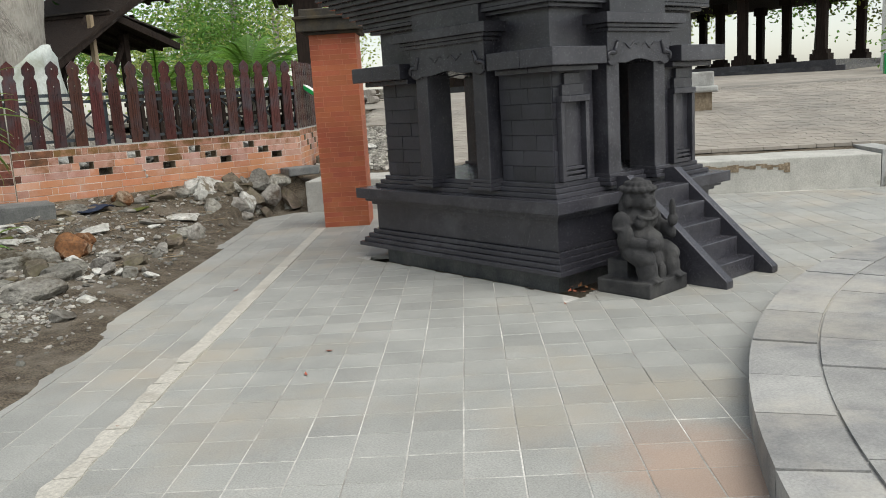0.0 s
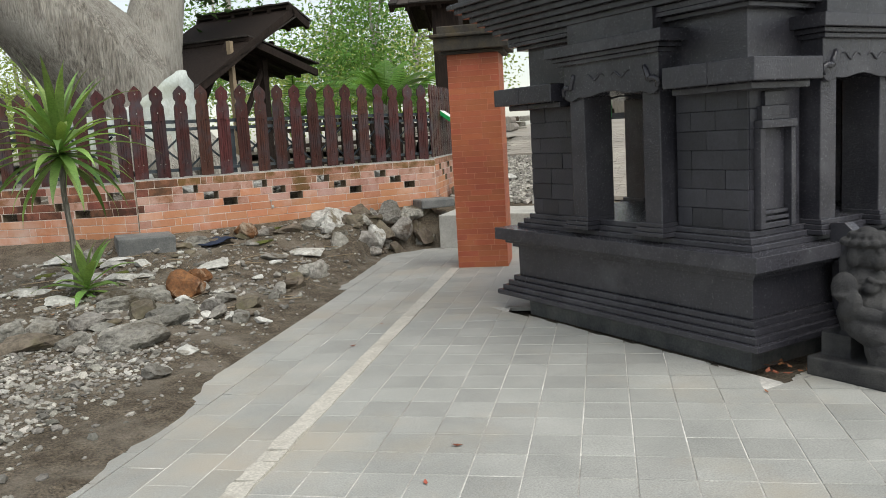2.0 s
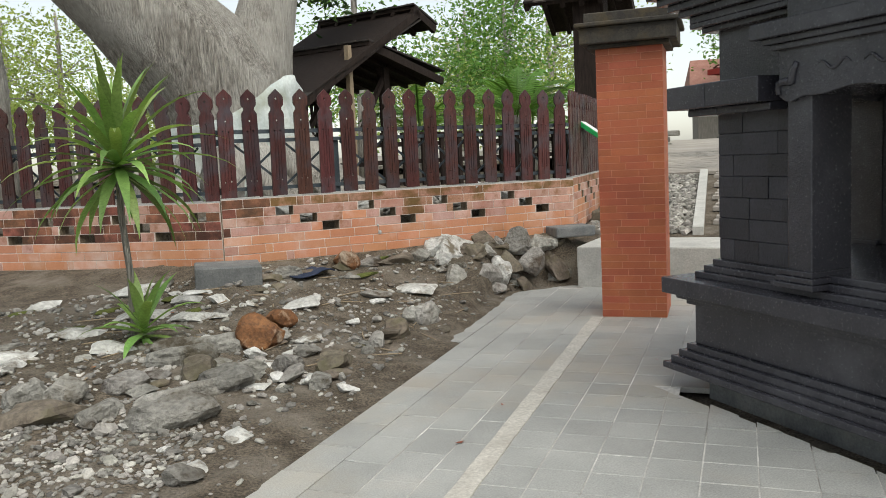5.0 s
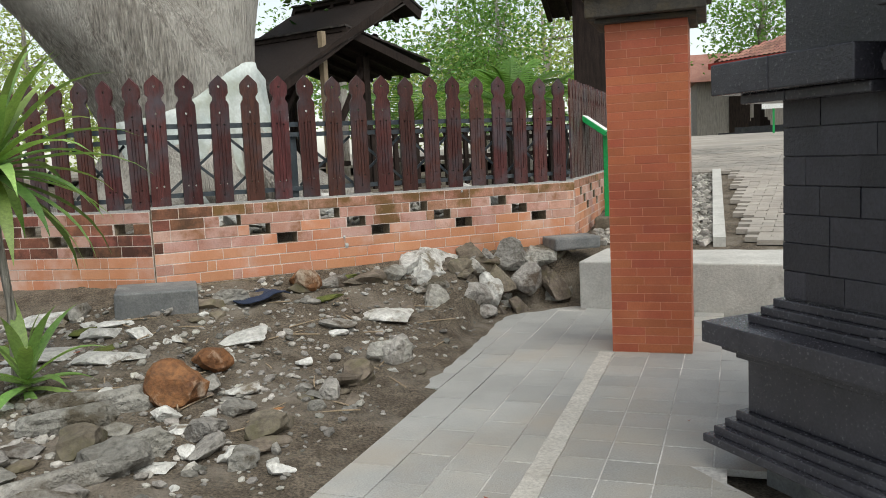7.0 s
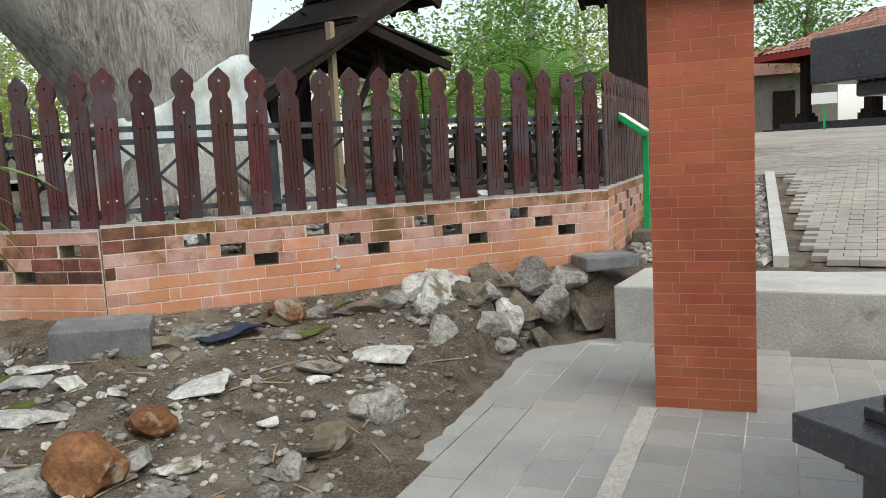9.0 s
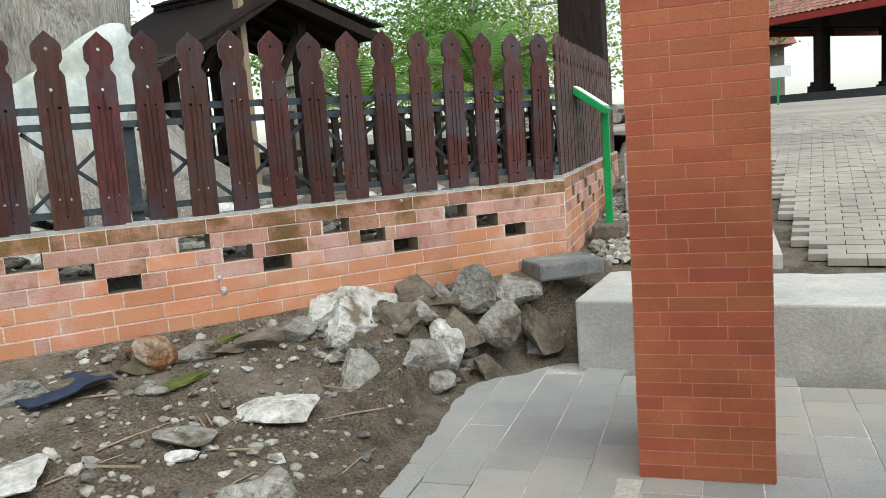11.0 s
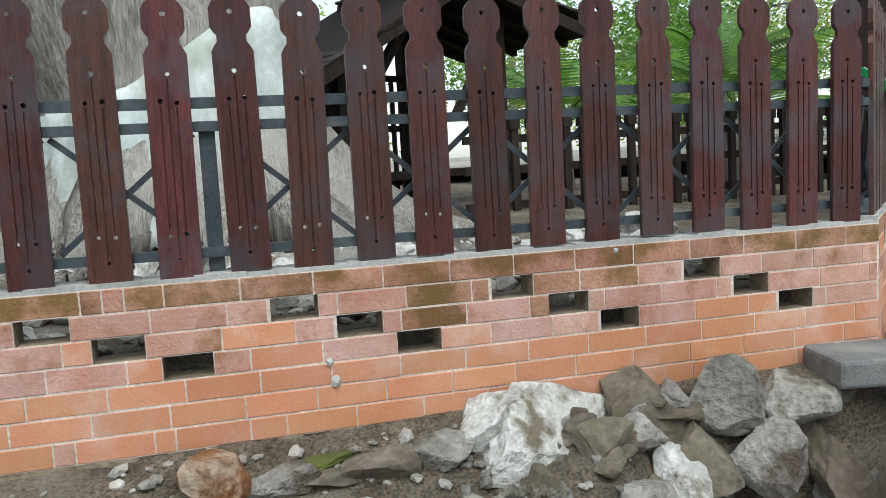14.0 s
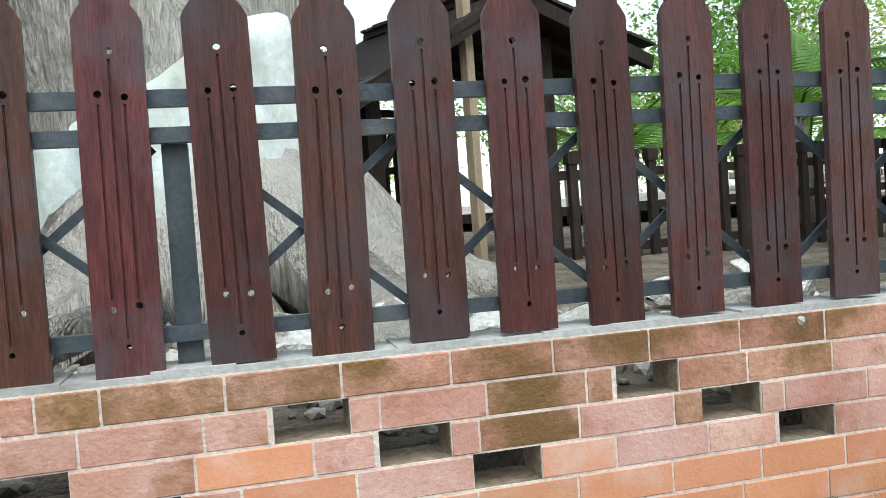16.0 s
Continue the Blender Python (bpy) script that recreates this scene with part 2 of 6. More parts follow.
# ---- mesh helpers ----
class Mesh:
    """Gathers vertices and faces for one mesh."""

    def __init__(self):
        self.v, self.f = [], []

    def add(self, vs, fs, m=None):
        k = len(self.v)
        self.v += [tuple(m @ Vector(p)) if m else tuple(p) for p in vs]
        self.f += [tuple(k + i for i in q) for q in fs]
        return self

    def box(self, x0, x1, y0, y1, z0, z1, m=None, taper=0.0, b=0.0):
        t = taper
        if b:
            vs, fs = [], []
            for z, i in ((z0, b), (z0 + b, 0), (z1 - b, 0), (z1, b)):
                vs += [(x0 + i, y0 + i, z), (x1 - i, y0 + i, z), (x1 - i, y1 - i, z), (x0 + i, y1 - i, z)]
            fs = [(3, 2, 1, 0), (12, 13, 14, 15)]
            for k in range(3):
                fs += [(4 * k + i, 4 * k + (i + 1) % 4, 4 * k + 4 + (i + 1) % 4, 4 * k + 4 + i) for i in range(4)]
            return self.add(vs, fs, m)
        vs = [(x0, y0, z0), (x1, y0, z0), (x1, y1, z0), (x0, y1, z0), (x0 + t, y0 + t, z1), (x1 - t, y0 + t, z1), (x1 - t, y1 - t, z1), (x0 + t, y1 - t, z1)]
        return self.add(vs, [(3, 2, 1, 0), (4, 5, 6, 7), (0, 1, 5, 4), (1, 2, 6, 5), (2, 3, 7, 6), (3, 0, 4, 7)], m)

    def prism(self, poly, z0, z1, m=None):
        n = len(poly)
        vs = [(x, y, z0) for x, y in poly] + [(x, y, z1) for x, y in poly]
        return self.add(vs, [tuple(range(n))[::-1], tuple(range(n, 2 * n))] + [(i, (i + 1) % n, n + (i + 1) % n, n + i) for i in range(n)], m)

    def tube(self, pts, radii, seg=8, lump=0.0, seed=0):
        k0, n = len(self.v), len(pts)
        for i, (p, r) in enumerate(zip(pts, radii)):
            p = Vector(p)
            d = (Vector(pts[min(i + 1, n - 1)]) - Vector(pts[max(i - 1, 0)])).normalized()
            a = d.cross(Vector((0.3, 1, 0.1)) if abs(d.y) < 0.9 else Vector((1, 0, 0.1))).normalized()
            c = d.cross(a)
            for s in range(seg):
                q = 2 * math.pi * s / seg
                u = a * math.cos(q) + c * math.sin(q)
                rr = r * (1 + lump * noise.noise(Vector((u.x * 1.7 + seed, u.y * 1.7, u.z * 1.7 + p.z * 0.8))))
                self.v.append(tuple(p + u * rr))
        for i in range(n - 1):
            for s in range(seg):
                t = (s + 1) % seg
                self.f.append((k0 + i * seg + s, k0 + i * seg + t, k0 + (i + 1) * seg + t, k0 + (i + 1) * seg + s))
        self.f.append(tuple(k0 + s for s in range(seg))[::-1])
        self.f.append(tuple(k0 + (n - 1) * seg + s for s in range(seg)))
        return self

    def data(self, name, material, smooth=False):
        me = bpy.data.meshes.new(name)
        me.from_pydata(self.v, [], self.f)
        me.materials.append(material)
        if smooth:
            me.polygons.foreach_set("use_smooth", [True] * len(me.polygons))
        me.update()
        return me


def part(name, mesh, material, parent=None, label="", smooth=False, bevel=0.0):
    """Links a mesh as one object, under its thing if one is given."""
    me = mesh if isinstance(mesh, bpy.types.Mesh) else mesh.data(name, material, smooth)
    ob = new(name, me)
    if parent:
        ob.parent = parent
    if label:
        ob["label"] = label
    if bevel:
        b = ob.modifiers.new("bevel", "BEVEL")
        b.width, b.segments, b.limit_method = bevel, 2, "ANGLE"
    return ob


def thing(name, m=None, label="", category="", group="", kind=""):
    ob = new(name)
    ob.empty_display_size = 0.1
    if m:
        ob.matrix_world = m
    return tagged(ob, label, category, group, kind)


def lerp(a, b, t):
    return a + (b - a) * t


# ---- plan ----
WALL = [(0.26, 14.2), (0.26, 10.83), (2.74, 8.53), (6.15, 8.57), (8.62, 10.9)]
EDGE_P, EDGE_N = Vector((1.05, 4.1)), Vector((-0.70, 0.714))
TER_P, TER_D, TER_N = Vector((5.74, 7.99)), Vector((0.59, -0.807)), Vector((0.807, 0.59))


def inside_fence(x, y):
    if x < 0.26:
        return -1.0
    if x < 2.74:
        return (y - (10.83 + (x - 0.26) * (8.53 - 10.83) / 2.48)) * 0.73
    if x < 6.15:
        return y - 8.55
    return (y - (8.57 + (x - 6.15) * 0.943)) * 0.727


def ter_z(x, y):
    d = (Vector((x, y)) - TER_P).dot(TER_N)
    return 0.36 + 0.11 * min(max(d - 0.3, 0), 6) + 0.03 * min(max(d - 6.3, 0), 11.5)


def edge_d(x, y):
    """How far a place lies beyond the edge of the paving."""
    d = (Vector((x, y)) - EDGE_P).dot(EDGE_N)
    return max(d, y - 8.14) if x > 4.8 else d


def soil_z(x, y):
    d = edge_d(x, y)
    if x > 2.74:
        w = 8.55 - y
    else:
        w = ((10.83 + (x - 0.26) * (8.53 - 10.83) / 2.48) - y) * 0.73
    t = max(d, 0) / max(max(d, 0) + max(w, 0), 0.05)
    return 0.43 * min(t, 1) ** (1.3 - 0.95 * min(max(x - 4.3, 0), 0.5) / 0.5) + 0.01 * min(max(d + 0.25, 0), 0.25) / 0.25


def ground_z(x, y):
    p = Vector((x, y))
    far = max(abs(x - 6), abs(y - 8))
    nz = noise.noise(Vector((x * 1.3, y * 1.3, 0))) * 0.03 + noise.noise(Vector((x * 6, y * 6, 3))) * 0.012
    i = inside_fence(x, y)
    if i > 0.15 and y < 40:
        return 0.72 + min(i, 3) * 0.05 + nz
    d = (p - TER_P).dot(TER_N)
    e = edge_d(x, y) + noise.noise(Vector((x * 2.2, y * 2.2, 7))) * 0.05 + noise.noise(Vector((x * 9, y * 9, 7))) * 0.04
    if d > 0.45 and (x > 6.0 or d > 0.6):
        return ter_z(x, y) - 0.05 + nz * 0.5
    along = (p - TER_P).dot(TER_D)
    if x > 5.4 and along < 0.04 and y > 8.0 and e > -0.1:
        return min(max((e + 0.02) * 0.22 + max(0.0, e - 0.12) * 2.5, -0.05), soil_z(x, y) + nz)
    if d > -0.05 and x > 5.4:
        return -0.05
    e += min(max(0.0, 5.2 - y), 2.0) * 0.03 - 0.02
    if x < 3.6:
        e += (0.16 * noise.noise(Vector((x * 1.5, y * 1.5, 21))) + 0.05 * noise.noise(Vector((x * 4.5, y * 4.5, 2)))) * min(1.0, 3.6 - x)
    if x > 5.6 and e < -0.05:
        return -0.05
    return min(max((e + 0.02) * 0.22 + max(0.0, e - 0.12) * 2.5, -0.05), soil_z(x, y) + 0.012 + nz * min(1, max(0.0, e) * 2.0))


# ---- ground: one sheet to the horizon ----
def axis(lo, hi, step):
    xs, x, s = [], lo, step
    while x < hi:
        xs.append(x)
        x += step
    right, left = [hi], []
    while right[-1] < 900:
        s *= 1.25
        right.append(right[-1] + s)
    s = step
    left.append(lo - step)
    while left[-1] > -900:
        s *= 1.25
        left.append(left[-1] - s)
    return left[::-1] + xs + right


def build_ground():
    xs, ys = axis(-2.5, 10.0, 0.07), axis(1.0, 12.5, 0.07)
    g = Mesh()
    nx = len(xs)
    for y in ys:
        for x in xs:
            g.v.append((x, y, ground_z(x, y)))
    for j in range(len(ys) - 1):
        for i in range(nx - 1):
            k = j * nx + i
            g.f.append((k, k + 1, k + nx + 1, k + nx))
    tagged(part("ground", g, SOIL, smooth=True), "bare brown gravelly soil sloping up to a fence", "ground", kind="structure")


build_ground()

# ---- paved court ----
PU, PV = Vector((0.742, 0.670)), Vector((-0.670, 0.742))
PO = Vector((0.86, 2.91))


def in_plaza(x, y, grow=0.0):
    return (x - 5.0) ** 2 + (y + 3.35) ** 2 < (5.23 + grow) ** 2


def court_ok(x, y):
    p = Vector((x, y))
    return edge_d(x, y) < 0.03 and (p - TER_P).dot(TER_N) < -0.02 and not in_plaza(x, y, -0.2)


SHRINE_POSE = pose(3.955, 3.07, 0, 0, 0, -6.0)
SHRINE_INV = SHRINE_POSE.inverted()
cut_rng = random.Random(77)


def cut_at_shrine(poly):
    """What is left of a paving piece outside the earth strip round the shrine."""
    loc = [SHRINE_INV @ Vector((x, y, 0)) for x, y in poly]
    c = sum(loc, Vector()) / len(loc)
    if max(p.x for p in loc) < -0.06 or max(p.y for p in loc) < -0.24 or c.x > 1.9 or c.y > 2.12:
        return poly
    lim_x, lim_y = -0.02 + cut_rng.uniform(-0.035, 0.025), -0.14 + cut_rng.uniform(-0.04, 0.03)
    axis_, lim = (0, lim_x) if c.x - lim_x < c.y - lim_y else (1, lim_y)
    out = []
    for p, q in zip(loc, loc[1:] + loc[:1]):
        if p[axis_] <= lim:
            out.append(p)
        if (p[axis_] - lim) * (q[axis_] - lim) < 0:
            out.append(p.lerp(q, (lim - p[axis_]) / (q[axis_] - p[axis_])))
    if len(out) < 3:
        return None
    return [tuple((SHRINE_POSE @ p).xy) for p in out]


TW, GAP = 0.2, 0.005
tile_places = []
for j in range(-45, 16):
    for i in range(-30, 56):
        # square tiles in the court, longer staggered ones beyond the strip
        ln = 0.3 if j >= 0 else 0.2
        u = (i + (0.5 if j % 2 and j >= 0 else 0.0)) * ln
        v = 0.05 + j * TW
        c = PO + PU * (u + ln / 2) + PV * (v + TW / 2)
        if court_ok(c.x, c.y):
            tile_places.append((c.x, c.y, ln))
pavement = thing("pavement", None, "grey stone paving tiles laid in straight courses", "pavement", kind="structure")
bed = Mesh()
for k in range(44):
    for i in range(44):
        c = PO + PU * (i * 0.3 - 4.6) + PV * (k * 0.3 - 9.0)
        mid = c + PU * 0.15 + PV * 0.15
        if court_ok(mid.x, mid.y) and (mid - EDGE_P).dot(EDGE_N) < -0.2:
            a = [c, c + PU * 0.3, c + PU * 0.3 + PV * 0.3, c + PV * 0.3]
            a = cut_at_shrine([(p.x, p.y) for p in a])
            if a:
                bed.add([(x, y, -0.0022) for x, y in a], [tuple(range(len(a)))])
part("joint_bed", bed, JOINT, pavement, "pale cement joints between the tiles")
tile_rot = math.degrees(math.atan2(PU.y, PU.x))
TILE_MESH = {ln: Mesh().box(-ln / 2 + GAP / 2, ln / 2 - GAP / 2, -TW / 2 + GAP / 2, TW / 2 - GAP / 2, -0.03, 0, b=0.0018).data("tile", TILE) for ln in (0.2, 0.3)}
rest = Mesh()
rng = random.Random(4)
near = []
tile_places.sort(key=lambda q: abs(q[0] - 3.2) + abs(q[1] - 4.6))
for n_, (x, y, TL) in enumerate(tile_places):
    corners = [Vector((x, y)) + PU * i * (TL - GAP) / 2 + PV * j * (TW - GAP) / 2 for i, j in ((-1, -1), (1, -1), (1, 1), (-1, 1))]
    corners = [(p.x, p.y) for p in corners]
    left_over = cut_at_shrine(corners)
    if left_over != corners:
        if left_over:
            part("tile", Mesh().prism(left_over, -0.03, rng.uniform(-0.001, 0.003)), TILE, pavement)
        continue
    m = pose(x, y, rng.uniform(-0.0012, 0.0012), rng.uniform(-0.15, 0.15), rng.uniform(-0.15, 0.15), tile_rot + rng.uniform(-0.2, 0.2))
    if n_ < 300:
        o = part("tile", TILE_MESH[TL], TILE, pavement)
        o.matrix_world = m
    else:
        rest.box(-TL / 2 + GAP / 2, TL / 2 - GAP / 2, -TW / 2 + GAP / 2, TW / 2 - GAP / 2, -0.03, 0, m, b=0.0018)
tagged(part("farther_tiles", rest, TILE_J, pavement), kind="stuff")

# pale cement strip along the court
strip = thing("cement_strip", None, "long cracked pale cement strip set in the paving", "strip", kind="structure")
a, srng = -2.2, random.Random(8)
while a < 5.65:
    broken = a < 1.6
    c = min(a + (srng.uniform(0.09, 0.28) if broken else srng.uniform(0.35, 0.7)), 5.68)
    sm, n = Mesh(), 8
    up, lo = [], []
    for k in range(n + 1):
        u = lerp(a, c, k / n)
        w = 0.045 + (0.014 if broken else 0.006) * noise.noise(Vector((u * 6, 0, 0)))
        o = 0.05 + (u - 0.5) * 0.009
        jag = (0.018 * noise.noise(Vector((u * 9, 5, 0))) if broken else 0.0)
        e = 0.012 * srng.uniform(-1, 1) if k in (0, n) and broken else 0.0
        up.append(PO + PU * (u + e) + PV * (o + w + jag))
        lo.append(PO + PU * (u - e) + PV * (o - w + jag * 0.4))
    h = 0.006 + (srng.uniform(-0.002, 0.009) if broken else 0)
    sm.prism([(p.x, p.y) for p in lo + up[::-1]], -0.02, h)
    part("strip_piece", sm, STRIP, strip)
    a = c + (srng.uniform(0.004, 0.014) if broken else 0.002)

# raised round plaza with a curved stone kerb
plaza = thing("plaza", None, "raised round plaza with a grey stone kerb", "plaza", kind="structure")
PC = Vector((5.0, -3.35))
for row, (r0, r1, seg) in enumerate(((4.97, 5.23, 0.45), (4.50, 4.962, 0.42), (4.06, 4.494, 0.4))):
    a = radians(35)
    while a < radians(178):
        da = seg * rng.uniform(0.85, 1.15) / r1
        pts = []
        for r, q0, q1 in ((r0 + 0.004, a, a + da - 0.002),):
            st = 4
            pts = [(PC.x + r1 * math.cos(lerp(q0, q1, s / st)), PC.y + r1 * math.sin(lerp(q0, q1, s / st))) for s in range(st + 1)]
            pts += [(PC.x + r * math.cos(lerp(q1, q0, s / st)), PC.y + r * math.sin(lerp(q1, q0, s / st))) for s in range(st + 1)]
        part("kerb_stone", Mesh().prism(pts, -0.03, 0.125 + rng.uniform(-0.003, 0.003)), CURB, plaza)
        a += da
disc = Mesh().prism([(PC.x + 5.2 * math.cos(radians(4 * k)), PC.y + 5.2 * math.sin(radians(4 * k))) for k in range(90)], -0.04, 0.116)
part("plaza_fill", disc, CURB, plaza)

# ---- terrace with its retaining wall ----
terrace = thing("terrace_wall", None, "low cracked grey plastered retaining wall of a terrace", "wall", kind="structure")


def ter_pt(s, d):
    return TER_P + TER_D * s + TER_N * d


def ter_block(s0, s1, d0, d1, z0, z1):
    return [(ter_pt(s, d).x, ter_pt(s, d).y) for s, d in ((s0, d0), (s0, d1), (s1, d1), (s1, d0))], z0, z1


tm = Mesh()
tm.prism(*ter_block(0, 2.3, 0, 0.87, -0.05, 0.36))
part("plastered_face", tm, CEMENT_W, terrace, bevel=0.012)
tm = Mesh()
tm.prism(*ter_block(2.305, 6.4, 0, 0.87, -0.05, 0.36))
part("plastered_face", tm, CEMENT_W, terrace, bevel=0.012)
rb = Mesh()
for s in range(26):
    a = 3.9 + s * 0.06
    h = 0.10 + 0.07 * math.sin(s * 0.24) + 0.02 * math.sin(s * 2.1)
    rb.prism(*ter_block(a, a + 0.061, -0.006, 0.05, 0.30 - h, 0.30 + 0.012 * math.sin(s * 1.3)))
part("broken_patch", rb, RUBBLE, terrace, "exposed brown rubble where plaster fell off")
for k in range(3):
    part("step", Mesh().prism(*ter_block(6.41, 7.8, 0.2 * k, 0.2 * k + 0.3, -0.05, 0.12 * (k + 1))), CEMENT_W, terrace, bevel=0.008)
part("return_wall", Mesh().prism(*ter_block(6.405, 6.65, -0.0, 3.0, -0.05, 0.40)), CEMENT, terrace)

# sloping terrace of small pavers
pavers = Mesh()
pr = random.Random(9)
for i in range(-20, 48):
    for j in range(0, 40):
        for kind in (0, 1):
            # two staggered courses in each cell
            s0, d0 = i * 0.2 + 0.1 * kind, 0.875 + j * 0.2 + 0.1 * kind
            s1, d1 = s0 + 0.2, d0 + 0.1
            c = ter_pt((s0 + s1) / 2, (d0 + d1) / 2)
            if d0 < 4.65 and s0 < 1.0 - (d0 - 1.1) * 0.13 or inside_fence(c.x, c.y) > -0.4:
                continue
            g = 0.003
            q = [ter_pt(a, b) for a, b in ((s0 + g, d0 + g), (s0 + g, d1 - g), (s1 - g, d1 - g), (s1 - g, d0 + g))]
            h = pr.uniform(-0.003, 0.003)
            vs = [(p.x, p.y, ter_z(p.x, p.y) + h) for p in q] + [(p.x, p.y, ter_z(p.x, p.y) - 0.04) for p in q]
            pavers.add(vs, [(3, 2, 1, 0), (0, 1, 5, 4), (1, 2, 6, 5), (2, 3, 7, 6), (3, 0, 4, 7)])
far_p = Mesh()
for i in range(-24, 20):
    for j in range(0, 24):
        s0, d0 = i * 1.0, 8.6 + j * 0.5
        q = [ter_pt(a, b) for a, b in ((s0, d0), (s0, d0 + 0.5), (s0 + 1, d0 + 0.5), (s0 + 1, d0))]
        far_p.add([(p.x, p.y, ter_z(p.x, p.y) - 0.002) for p in q], [(3, 2, 1, 0)])
terrace_floor = thing("terrace_paving", None, "sloping terrace of small grey-brown concrete pavers", "paving", kind="structure")
tagged(part("pavers", pavers, PAVER, terrace_floor), kind="stuff")
part("far_paving", far_p, PAVER, terrace_floor)
edge = Mesh()
for i in range(8):
    a, b2 = 0.85 + i * 0.48, 0.85 + i * 0.48 + 0.475
    sa, sb_ = 0.94 - (a - 1.1) * 0.13, 0.94 - (b2 - 1.1) * 0.13
    q = [ter_pt(s, d) for s, d in ((sa - 0.1, a), (sb_ - 0.1, b2), (sb_, b2), (sa, a))]
    vs = [(p.x, p.y, ter_z(p.x, p.y) - 0.05) for p in q] + [(p.x, p.y, ter_z(p.x, p.y) + 0.03) for p in q]
    edge.add(vs, [(0, 1, 2, 3), (7, 6, 5, 4), (0, 4, 5, 1), (1, 5, 6, 2), (2, 6, 7, 3), (3, 7, 4, 0)])
part("edge_kerb", edge, CEMENT_W, terrace_floor, "whitish concrete edging")

gr = random.Random(19)
gv = Mesh()
for k in range(2600):
    sd, dd = gr.uniform(-0.6, 0.95), gr.uniform(0.9, 4.6)
    p = ter_pt(sd, dd)
    if inside_fence(p.x, p.y) > -0.08 or sd > 0.84 - (dd - 1.1) * 0.13:
        continue
    r_ = gr.uniform(0.012, 0.035)
    z = ter_z(p.x, p.y) - 0.03
    m = pose(p.x, p.y, z, gr.uniform(-25, 25), gr.uniform(-25, 25), gr.uniform(0, 180))
    gv.box(-r_ * 1.2, r_ * 1.2, -r_, r_, -r_ * 0.5, r_ * 0.6, m, taper=r_ * 0.45)
tagged(part("gravel_bed", gv, PEBBLE), "grey broken gravel filling a terrace bed", "gravel", kind="stuff")

# ---- fence wall of bricks ----
Z0, COURSE, NC = 0.441, 0.073, 7
TOPZ = Z0 + COURSE * NC
TH = 0.11
fence_wall = {}


def brick_mesh(length, material):
    key = (round(length, 2), material.name)
    if key not in fence_wall:
        fence_wall[key] = Mesh().box(0.003, key[0] - 0.003, -0.007, 0.02, 0.003, COURSE - 0.003, b=0.002).data("brick", material)
    return fence_wall[key], key[0]


